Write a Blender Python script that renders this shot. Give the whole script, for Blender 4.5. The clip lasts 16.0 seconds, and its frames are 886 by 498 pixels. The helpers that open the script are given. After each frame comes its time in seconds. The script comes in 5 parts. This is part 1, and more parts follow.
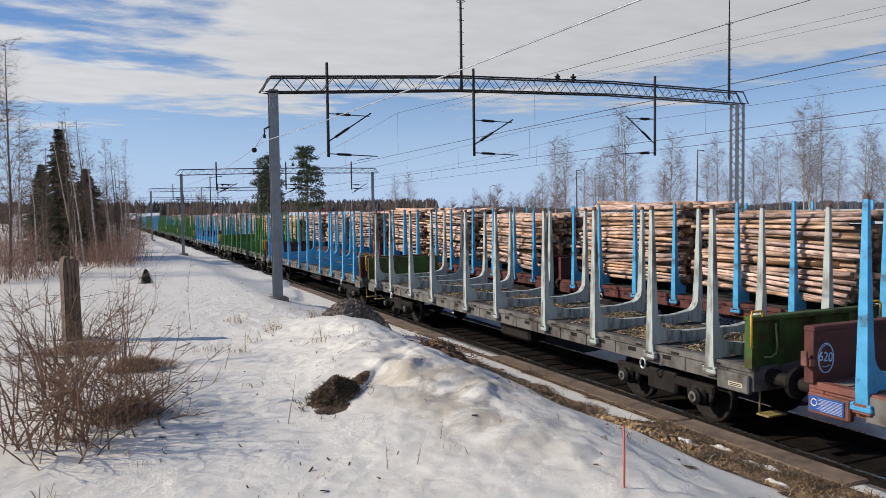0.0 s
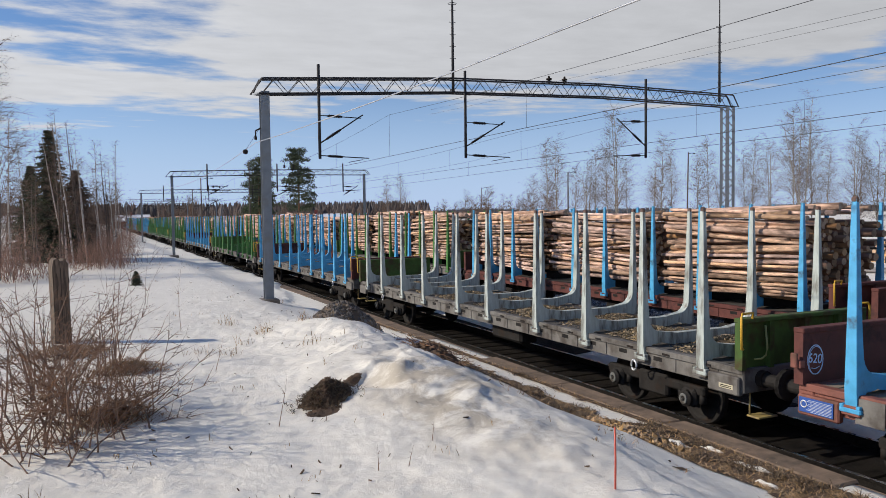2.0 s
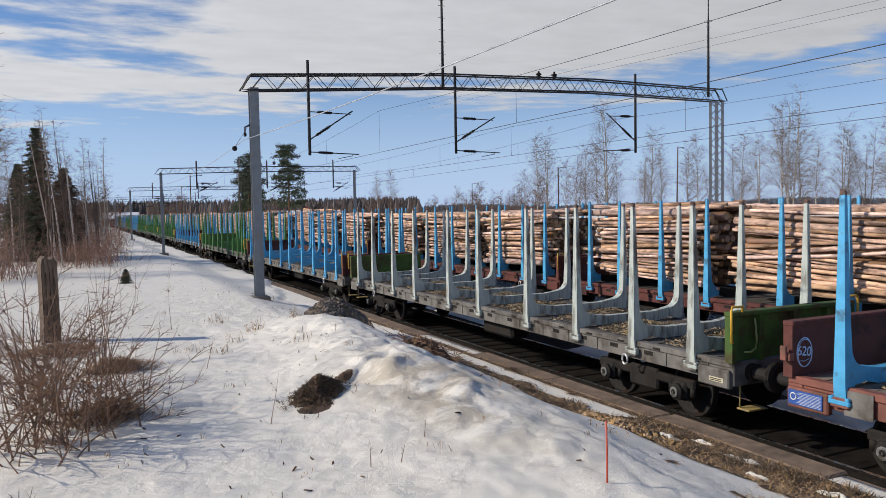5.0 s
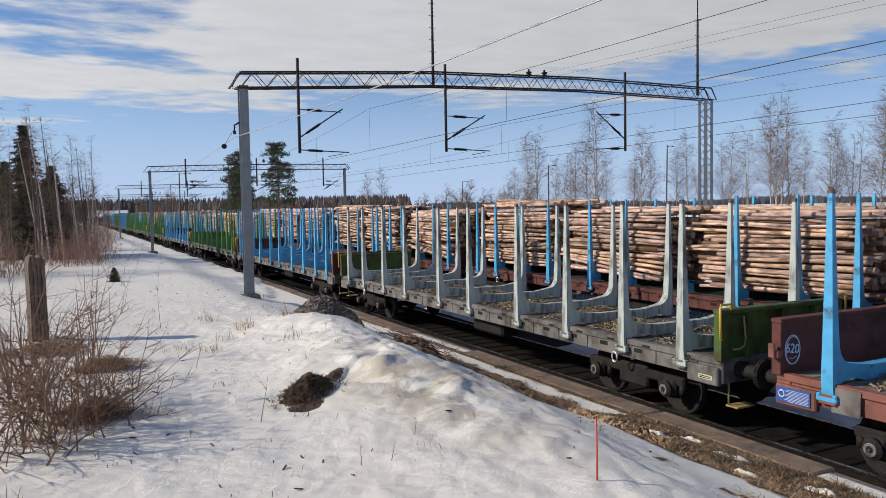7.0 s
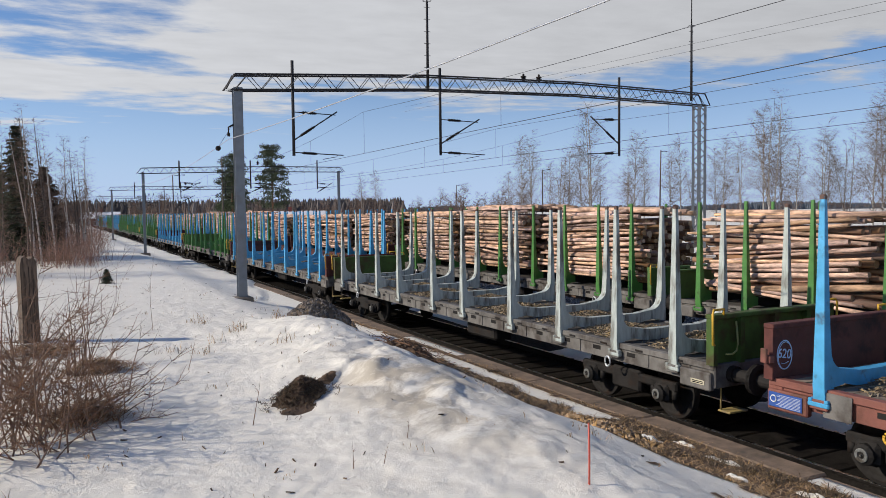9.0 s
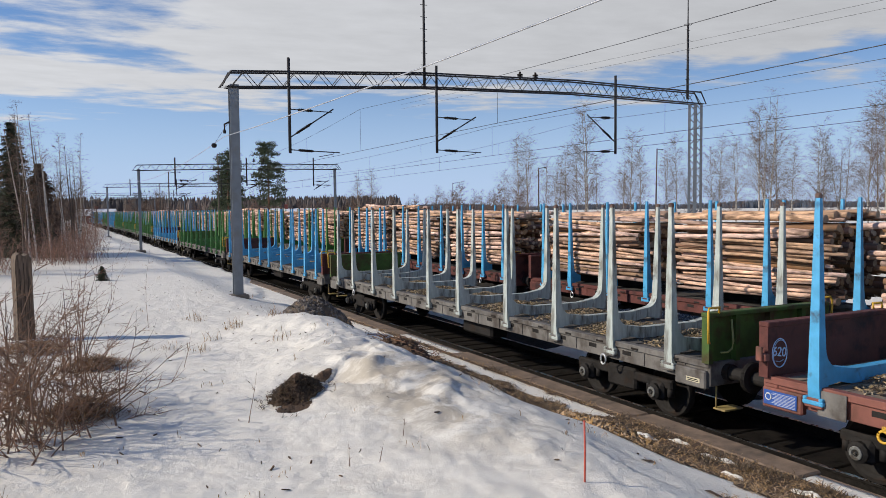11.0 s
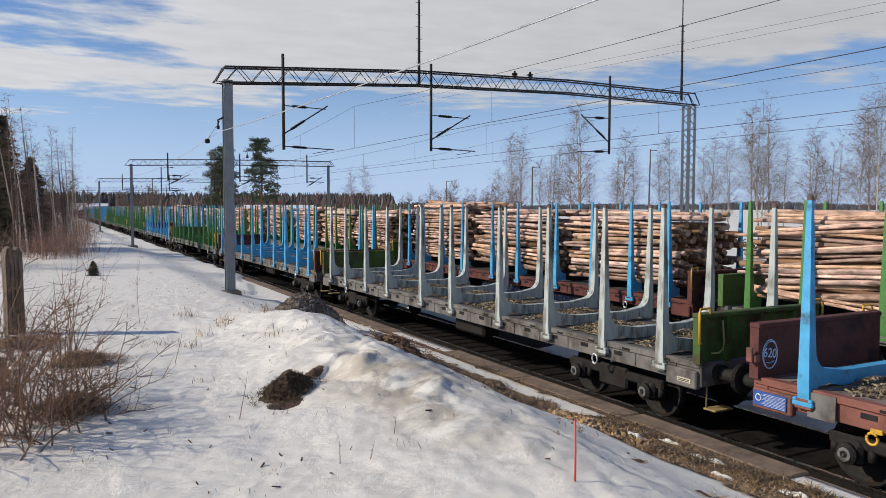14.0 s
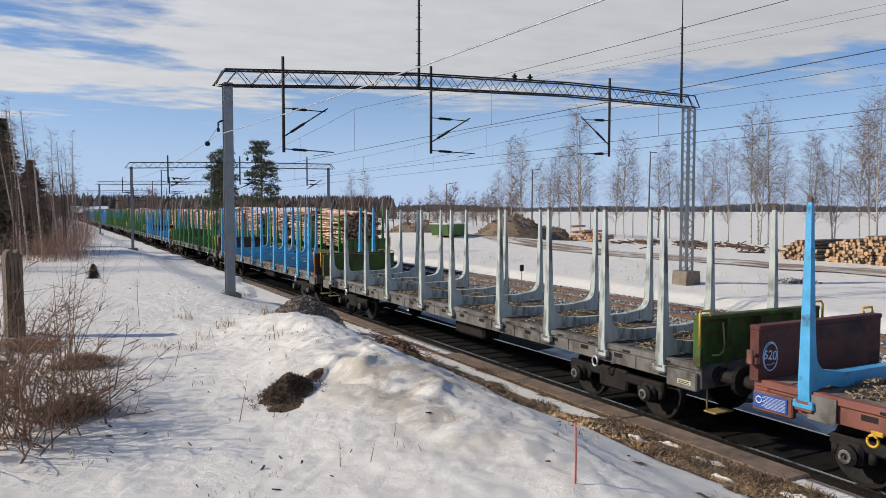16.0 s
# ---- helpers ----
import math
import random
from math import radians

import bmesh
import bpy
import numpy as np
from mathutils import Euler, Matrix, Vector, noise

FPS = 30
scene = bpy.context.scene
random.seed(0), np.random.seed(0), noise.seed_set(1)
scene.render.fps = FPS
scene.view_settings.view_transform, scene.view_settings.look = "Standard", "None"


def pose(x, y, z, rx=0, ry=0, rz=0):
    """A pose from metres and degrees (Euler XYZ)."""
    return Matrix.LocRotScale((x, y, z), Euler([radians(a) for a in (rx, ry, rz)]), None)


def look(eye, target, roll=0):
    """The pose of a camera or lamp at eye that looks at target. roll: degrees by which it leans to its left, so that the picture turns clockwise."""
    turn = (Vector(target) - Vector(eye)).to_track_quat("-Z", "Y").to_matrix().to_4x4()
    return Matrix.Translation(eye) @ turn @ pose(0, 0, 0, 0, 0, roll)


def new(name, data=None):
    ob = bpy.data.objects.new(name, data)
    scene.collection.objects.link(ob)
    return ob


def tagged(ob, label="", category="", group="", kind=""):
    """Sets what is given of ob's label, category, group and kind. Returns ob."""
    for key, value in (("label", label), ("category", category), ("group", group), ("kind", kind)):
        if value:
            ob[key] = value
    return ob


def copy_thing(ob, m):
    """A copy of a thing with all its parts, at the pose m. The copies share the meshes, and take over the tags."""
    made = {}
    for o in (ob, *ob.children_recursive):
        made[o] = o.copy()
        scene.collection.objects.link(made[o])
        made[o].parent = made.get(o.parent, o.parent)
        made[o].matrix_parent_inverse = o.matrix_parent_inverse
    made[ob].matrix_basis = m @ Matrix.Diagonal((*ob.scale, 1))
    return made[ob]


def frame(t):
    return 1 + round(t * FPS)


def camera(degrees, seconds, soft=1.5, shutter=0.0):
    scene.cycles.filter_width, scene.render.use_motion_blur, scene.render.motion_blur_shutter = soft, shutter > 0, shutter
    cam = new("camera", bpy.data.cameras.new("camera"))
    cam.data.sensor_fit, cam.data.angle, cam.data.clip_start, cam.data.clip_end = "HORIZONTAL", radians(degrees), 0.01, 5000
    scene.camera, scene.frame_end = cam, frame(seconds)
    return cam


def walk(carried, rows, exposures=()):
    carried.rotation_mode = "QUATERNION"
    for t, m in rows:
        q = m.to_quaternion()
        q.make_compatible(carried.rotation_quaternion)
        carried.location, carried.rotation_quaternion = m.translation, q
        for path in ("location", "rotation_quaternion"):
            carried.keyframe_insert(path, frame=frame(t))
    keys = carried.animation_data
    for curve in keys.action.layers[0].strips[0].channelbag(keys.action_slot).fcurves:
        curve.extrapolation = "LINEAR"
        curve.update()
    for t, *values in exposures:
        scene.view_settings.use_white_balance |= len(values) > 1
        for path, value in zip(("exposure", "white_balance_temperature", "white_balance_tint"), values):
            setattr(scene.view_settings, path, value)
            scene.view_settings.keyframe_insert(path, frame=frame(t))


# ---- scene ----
EYE = (0.0, 0.0, 3.55)
cam = camera(60.95, 16.0, soft=0.6)
walk(cam, [
    (0, pose(*EYE, 87.204, 0.781, -24.368)),
    (0.5, pose(*EYE, 87.243, 0.596, -24.456)),
    (1, pose(*EYE, 87.237, 0.570, -24.559)),
    (1.5, pose(*EYE, 87.334, 0.608, -24.726)),
    (2, pose(*EYE, 87.351, 0.721, -25.008)),
    (2.5, pose(*EYE, 87.330, 0.776, -25.193)),
    (3, pose(*EYE, 87.238, 0.818, -25.277)),
    (3.5, pose(*EYE, 87.148, 0.828, -25.339)),
    (4, pose(*EYE, 87.095, 0.902, -25.319)),
    (6.5, pose(*EYE, 86.905, 1.160, -26.419)),
    (7, pose(*EYE, 86.865, 1.052, -26.456)),
    (7.5, pose(*EYE, 86.838, 0.928, -26.578)),
    (8, pose(*EYE, 86.842, 0.851, -26.715)),
    (8.5, pose(*EYE, 86.981, 0.737, -26.820)),
    (9, pose(*EYE, 87.125, 0.691, -26.915)),
    (11.5, pose(*EYE, 86.878, 0.517, -27.243)),
    (12, pose(*EYE, 86.832, 0.442, -27.236)),
    (12.5, pose(*EYE, 86.818, 0.460, -27.260)),
    (13, pose(*EYE, 86.869, 0.302, -27.507)),
    (13.5, pose(*EYE, 86.881, 0.136, -27.618)),
    (14, pose(*EYE, 86.818, -0.050, -27.703)),
    (14.5, pose(*EYE, 86.700, -0.207, -27.673)),
    (15, pose(*EYE, 86.700, -0.207, -27.673)),
    (15.5, pose(*EYE, 86.898, -0.035, -27.608)),
    (16, pose(*EYE, 87.000, -0.000, -27.700)),
])

# ---- world, sun, exposure ----
scene.view_settings.exposure = -0.75
SUN_AZ, SUN_EL = -66.0, 29.0      # degrees from +Y towards +X, and above the horizon


def sun_and_sky():
    w = bpy.data.worlds.new("sky")
    scene.world = w
    w.use_nodes = True
    nt = w.node_tree
    nt.nodes.clear()
    N, L = nt.nodes.new, nt.links.new
    out, bg = N("ShaderNodeOutputWorld"), N("ShaderNodeBackground")
    sky = N("ShaderNodeTexSky")
    sky.sky_type, sky.sun_disc = "NISHITA", False
    sky.sun_elevation, sky.sun_rotation = radians(SUN_EL), radians(SUN_AZ)
    sky.air_density, sky.dust_density, sky.ozone_density = 1.0, 0.1, 3.0
    tc, sep = N("ShaderNodeTexCoord"), N("ShaderNodeSeparateXYZ")
    L(tc.outputs["Generated"], sep.inputs[0])

    def calc(op, a, b=None, c=None):
        n = N("ShaderNodeMath")
        n.operation = op
        for k, v in enumerate((a, b, c)):
            if v is None:
                continue
            if isinstance(v, (int, float)):
                n.inputs[k].default_value = v
            else:
                L(v, n.inputs[k])
        return n.outputs[0]
    up = calc("MAXIMUM", sep.outputs[2], 0.02)
    # a high cloud sheet, seen in perspective
    px, py = calc("DIVIDE", sep.outputs[0], up), calc("DIVIDE", sep.outputs[1], up)
    vec = N("ShaderNodeCombineXYZ")
    L(px, vec.inputs[0]), L(py, vec.inputs[1])
    turn = N("ShaderNodeMapping")
    turn.inputs["Rotation"].default_value = (0, 0, radians(22))
    turn.inputs["Scale"].default_value = (0.72, 1.0, 1.0)
    L(vec.outputs[0], turn.inputs["Vector"])
    big, small = N("ShaderNodeTexNoise"), N("ShaderNodeTexNoise")
    big.inputs["Scale"].default_value, big.inputs["Detail"].default_value = 0.42, 4.0
    small.inputs["Scale"].default_value, small.inputs["Detail"].default_value = 3.4, 9.0
    big.inputs["Roughness"].default_value, small.inputs["Roughness"].default_value = 0.55, 0.62
    big.inputs["Distortion"].default_value = 0.5
    for n in (big, small):
        L(turn.outputs[0], n.inputs["Vector"])
    mix = calc("ADD", calc("MULTIPLY", big.outputs[0], 1.25), calc("SUBTRACT", calc("MULTIPLY", small.outputs[0], 0.32), 0.30))
    lift = calc("MULTIPLY", calc("SUBTRACT", calc("SUBTRACT", up, 0.122), calc("MULTIPLY", calc("MAXIMUM", sep.outputs[0], 0.0), 0.06)), 5.0)        # thicker overhead, clear near the horizon
    lift = calc("MINIMUM", lift, 0.17)
    east = calc("MULTIPLY", calc("SUBTRACT", sep.outputs[0], 0.25), 0.24)      # the sheet closes towards the east
    lift = calc("ADD", lift, calc("MINIMUM", calc("MAXIMUM", east, -0.04), 0.12))
    lift = calc("SUBTRACT", lift, calc("MULTIPLY", calc("MAXIMUM", calc("SUBTRACT", up, 0.34), 0.0), 3.0))
    dens = N("ShaderNodeMapRange")
    dens.interpolation_type = "SMOOTHSTEP"
    dens.inputs["From Min"].default_value, dens.inputs["From Max"].default_value = 0.47, 0.63
    L(calc("ADD", mix, lift), dens.inputs["Value"])
    cloud = N("ShaderNodeMapRange")
    cloud.inputs["From Min"].default_value, cloud.inputs["From Max"].default_value = 0.35, 0.7
    cloud.inputs["To Min"].default_value, cloud.inputs["To Max"].default_value = 0.92, 1.02
    L(small.outputs[0], cloud.inputs["Value"])
    thin = calc("MULTIPLY", cloud.outputs[0], calc("SUBTRACT", 1.16, calc("MULTIPLY", calc("MINIMUM", calc("MAXIMUM", sep.outputs[0], 0.0), 0.8), 0.31)))
    col = N("ShaderNodeCombineColor")
    L(calc("MULTIPLY", thin, 0.98), col.inputs[0]), L(calc("MULTIPLY", thin, 1.0), col.inputs[1]), L(calc("MULTIPLY", thin, 1.05), col.inputs[2])
    dim = N("ShaderNodeMix")
    dim.data_type, dim.blend_type = "RGBA", "MULTIPLY"
    dim.inputs["Factor"].default_value = 1.0
    L(sky.outputs[0], dim.inputs["A"])
    dim.inputs["B"].default_value = (0.123, 0.143, 0.180, 1)
    haze = N("ShaderNodeMix")
    haze.data_type = "RGBA"
    near = N("ShaderNodeMapRange")
    near.interpolation_type = "SMOOTHSTEP"
    near.inputs["From Min"].default_value, near.inputs["From Max"].default_value = -0.02, 0.23
    near.inputs["To Min"].default_value, near.inputs["To Max"].default_value = 0.9, 0.0
    L(sep.outputs[2], near.inputs["Value"])
    L(near.outputs[0], haze.inputs["Factor"]), L(dim.outputs["Result"], haze.inputs["A"])
    haze.inputs["B"].default_value = (0.78, 1.03, 1.50, 1)
    m = N("ShaderNodeMix")
    m.data_type = "RGBA"
    L(dens.outputs[0], m.inputs["Factor"]), L(haze.outputs["Result"], m.inputs["A"]), L(col.outputs[0], m.inputs["B"])
    L(m.outputs["Result"], bg.inputs[0])
    bg.inputs[1].default_value = 1.0
    L(bg.outputs[0], out.inputs[0])
    lamp = bpy.data.lights.new("sun", "SUN")
    lamp.energy, lamp.angle, lamp.color = 7.0, radians(0.53), (1.0, 0.905, 0.765)
    a, e = radians(SUN_AZ), radians(SUN_EL)
    d = Vector((math.sin(a) * math.cos(e), math.cos(a) * math.cos(e), math.sin(e)))
    new("sun", lamp).matrix_world = look(d * 60, (0, 0, 0))


sun_and_sky()


# ---- materials ----
def material(name, base, rough=0.7, vary=0.25, scale=3.0, dark=None, spots=0.0, spot_scale=1.2, bump=0.2, bump_scale=30.0,
             metal=0.0, spec=0.5, per=None, per_amount=0.35, stretch=(1, 1, 1), hue=0.0):
    """Base colour with fine grain, patches of a second colour, and relief. per: 'object' or 'island' varies the tone piece by piece."""
    m = bpy.data.materials.new(name)
    m.use_nodes = True
    nt = m.node_tree
    N, L = nt.nodes.new, nt.links.new
    b = nt.nodes["Principled BSDF"]
    tc = N("ShaderNodeTexCoord")
    mp = N("ShaderNodeMapping")
    mp.inputs["Scale"].default_value = stretch
    L(tc.outputs["Object"], mp.inputs[0])
    src = mp.outputs[0]
    if per == "object":
        oi = N("ShaderNodeObjectInfo")
        add = N("ShaderNodeVectorMath")
        add.operation = "ADD"
        mul = N("ShaderNodeMath")
        mul.operation = "MULTIPLY"
        mul.inputs[1].default_value = 37.0
        L(oi.outputs["Random"], mul.inputs[0])
        L(src, add.inputs[0]), L(mul.outputs[0], add.inputs[1])
        src = add.outputs[0]
    n1, n2, n3 = N("ShaderNodeTexNoise"), N("ShaderNodeTexNoise"), N("ShaderNodeTexNoise")
    for n, s, d in ((n1, scale, 6), (n2, spot_scale, 4), (n3, bump_scale, 5)):
        n.inputs["Scale"].default_value, n.inputs["Detail"].default_value = s, d
        n.inputs["Roughness"].default_value = 0.6
        L(src, n.inputs["Vector"])
    base = tuple(base)
    dark = dark or tuple(c * 0.45 for c in base)

    def ramp(a, c, lo, hi, val):
        r = N("ShaderNodeMapRange")
        r.inputs["From Min"].default_value, r.inputs["From Max"].default_value = a, c
        r.inputs["To Min"].default_value, r.inputs["To Max"].default_value = lo, hi
        L(val, r.inputs["Value"])
        return r.outputs[0]

    def mixed(kind, fac, a, c):
        x = N("ShaderNodeMix")
        x.data_type, x.blend_type = "RGBA", kind
        for sock, v in (("Factor", fac), ("A", a), ("B", c)):
            if isinstance(v, (int, float)):
                x.inputs[sock].default_value = v
            elif isinstance(v, tuple):
                x.inputs[sock].default_value = (*v[:3], 1)
            else:
                L(v, x.inputs[sock])
        return x.outputs["Result"]
    tone = ramp(0.3, 0.7, 1 - vary, 1 + vary, n1.outputs[0])
    grey = N("ShaderNodeCombineColor")
    for k in range(3):
        L(tone, grey.inputs[k])
    col = mixed("MULTIPLY", 1.0, base, grey.outputs[0])
    if spots > 0:
        col = mixed("MIX", ramp(0.62 - 0.3 * spots, 0.74 - 0.2 * spots, 0, 1, n2.outputs[0]), col, dark)
    if per:
        if per == "object":
            rnd = oi.outputs["Random"]
        else:
            rnd = N("ShaderNodeNewGeometry").outputs["Random Per Island"]
        hs = N("ShaderNodeHueSaturation")
        L(ramp(0, 1, 1 - per_amount, 1 + per_amount, rnd), hs.inputs["Value"])
        wn = N("ShaderNodeTexWhiteNoise")
        wn.noise_dimensions = "1D"
        L(rnd, wn.inputs["W"])
        L(ramp(0, 1, 0.5 - hue, 0.5 + hue, wn.outputs["Value"]), hs.inputs["Hue"])
        L(ramp(0, 1, 0.75, 1.2, wn.outputs["Value"]), hs.inputs["Saturation"])
        L(col, hs.inputs["Color"])
        col = hs.outputs[0]
    L(col, b.inputs["Base Color"])
    L(ramp(0.3, 0.7, max(0.05, rough - 0.12), min(1, rough + 0.12), n1.outputs[0]), b.inputs["Roughness"])
    b.inputs["Metallic"].default_value = metal
    b.inputs["Specular IOR Level"].default_value = spec
    if bump:
        bp = N("ShaderNodeBump")
        bp.inputs["Strength"].default_value, bp.inputs["Distance"].default_value = bump, 0.02
        L(n3.outputs[0], bp.inputs["Height"])
        L(bp.outputs[0], b.inputs["Normal"])
    return m


RUST = (0.10, 0.045, 0.028)
M_GREY = material("grey_paint", (0.41, 0.455, 0.43), 0.55, 0.22, 5, (0.13, 0.115, 0.095), 0.42, 2.4, 0.1, 40, stretch=(2.5, 2.5, 0.6))
M_BLUE = material("blue_paint", (0.075, 0.37, 0.65), 0.45, 0.18, 4, (0.05, 0.10, 0.16), 0.18, 3.5, 0.1, 40)
M_GREEN = material("green_paint", (0.065, 0.21, 0.045), 0.5, 0.2, 4, (0.05, 0.09, 0.03), 0.2, 3.0, 0.1, 40)
M_OLIVE = material("dull_green_paint", (0.075, 0.15, 0.035), 0.55, 0.2, 4, (0.05, 0.06, 0.03), 0.2, 3.0, 0.1, 40)
M_OXIDE = material("red_oxide_paint", (0.21, 0.075, 0.055), 0.6, 0.25, 3, RUST, 0.3, 2.0, 0.15, 40)
# red oxide darkened for the shade on the bulkheads; the loaded frames share it
M_DULLOX = material("shaded_grimy_red_oxide", (0.115, 0.040, 0.034), 0.65, 0.3, 3, (0.04, 0.02, 0.02), 0.3, 2.0, 0.15, 40, spec=0.25)
# bulkhead green darkened for its shaded end face, with brown grime spots
M_DULLGREEN = material("shaded_grimy_green_plate", (0.062, 0.115, 0.028), 0.65, 0.3, 3, (0.065, 0.050, 0.022), 0.5, 2.5, 0.15, 40, spec=0.25)
M_FRAME = material("grimy_grey_frame", (0.155, 0.146, 0.135), 0.7, 0.35, 3, (0.07, 0.058, 0.05), 0.42, 2.2, 0.2, 40, spec=0.25)
M_CAP = material("dusty_axle_cap", (0.15, 0.155, 0.15), 0.6, 0.3, 8, (0.05, 0.04, 0.03), 0.4, 9, 0.1, 40)
M_STEP = material("worn_yellow_step", (0.36, 0.27, 0.09), 0.7, 0.3, 6, (0.14, 0.11, 0.08), 0.5, 6, 0.1, 40)
M_DARK = material("grimy_black_steel", (0.024, 0.022, 0.021), 0.7, 0.4, 5, (0.03, 0.018, 0.012), 0.2, 2, 0.2, 30, spec=0.12)
M_STEEL = material("galvanised_steel", (0.21, 0.23, 0.255), 0.5, 0.15, 5, (0.2, 0.2, 0.2), 0.2, 2, 0.05, 40, metal=0.4)
M_TRUSS = material("weathered_truss_steel", (0.03, 0.03, 0.034), 0.7, 0.3, 5, (0.035, 0.03, 0.027), 0.3, 2, 0.05, 40, metal=0.3)
M_RAIL = material("rail_steel", (0.19, 0.12, 0.085), 0.6, 0.3, 4, RUST, 0.3, 2, 0.1, 40, metal=0.3)
M_HEAD = material("worn_rail_head", (0.55, 0.54, 0.53), 0.28, 0.1, 6, None, 0, 1, 0.02, 60, metal=1.0)
M_WIRE = material("wire", (0.06, 0.06, 0.065), 0.5, 0.1, 5, None, 0, 1, 0, 30, metal=0.5)
M_PALEWIRE = material("aluminium_wire", (0.6, 0.61, 0.63), 0.4, 0.1, 5, None, 0, 1, 0, 30, metal=0.6)
M_YELLOW = material("yellow_paint", (0.62, 0.36, 0.03), 0.5, 0.15, 6, RUST, 0.15, 5, 0.05, 40)
M_TIP = material("bare_worn_stake_tip", (0.12, 0.07, 0.055), 0.7, 0.3, 9, RUST, 0.3, 8, 0.1, 40)
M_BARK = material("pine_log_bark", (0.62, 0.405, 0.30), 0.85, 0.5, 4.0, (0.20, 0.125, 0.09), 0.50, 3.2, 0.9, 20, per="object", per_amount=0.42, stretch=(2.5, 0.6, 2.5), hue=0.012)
# the inner logs' bark is darkened to deepen the shade between logs
M_BARK2 = material("shade_dark_inner_bark", (0.26, 0.14, 0.085), 0.85, 0.32, 3.0, (0.17, 0.12, 0.085), 0.42, 2.2, 0.5, 24, per="island", per_amount=0.4, stretch=(2.5, 0.6, 2.5), hue=0.012)
M_CUT = material("sawn_log_end", (0.42, 0.29, 0.18), 0.8, 0.25, 12, (0.3, 0.19, 0.1), 0.25, 6, 0.2, 40, per="island", per_amount=0.25)
M_DECK = material("worn_deck", (0.075, 0.068, 0.06), 0.8, 0.35, 4, (0.05, 0.045, 0.04), 0.3, 2, 0.2, 40)
M_PALEDECK = material("pale_worn_deck", (0.24, 0.185, 0.14), 0.85, 0.35, 4, (0.08, 0.065, 0.05), 0.35, 2, 0.2, 40)
M_CONC = material("weathered_concrete", (0.20, 0.165, 0.13), 0.85, 0.25, 5, (0.14, 0.115, 0.09), 0.35, 2, 0.3, 50)
M_STONE = material("ballast_stone", (0.34, 0.32, 0.31), 0.85, 0.3, 10, (0.1, 0.09, 0.08), 0.2, 6, 0.3, 60, per="island", per_amount=0.75)
M_BED = material("ballast_bed", (0.17, 0.155, 0.145), 0.9, 0.45, 14, (0.07, 0.06, 0.05), 0.3, 3, 1.0, 30)
# oil stain and the shade under the wagons are both in this black
M_OILSHADE = material("oil_and_shade_black", (0.018, 0.016, 0.0145), 0.85, 0.45, 14, (0.008, 0.007, 0.007), 0.3, 3, 1.0, 30, spec=0.08)
M_SOIL = material("dark_soil", (0.115, 0.070, 0.042), 0.95, 0.45, 8, (0.03, 0.02, 0.014), 0.35, 4, 0.8, 30)
M_ROAD = material("wet_dirt_track", (0.27, 0.205, 0.145), 0.85, 0.35, 1.2, (0.72, 0.69, 0.64), 0.55, 0.6, 0.5, 8, stretch=(1.6, 0.35, 1))
M_KERB = material("grimy_brown_concrete", (0.20, 0.142, 0.10), 0.9, 0.35, 5, (0.09, 0.068, 0.05), 0.35, 2, 0.4, 50)
M_STRAW = material("dead_grass", (0.36, 0.235, 0.12), 0.9, 0.3, 5, None, 0, 1, 0, 30, per="island", per_amount=0.5)
M_LITTER = material("bark_litter", (0.23, 0.175, 0.105), 0.95, 0.4, 9, (0.09, 0.06, 0.04), 0.4, 6, 0.6, 40, per="island", per_amount=0.5)


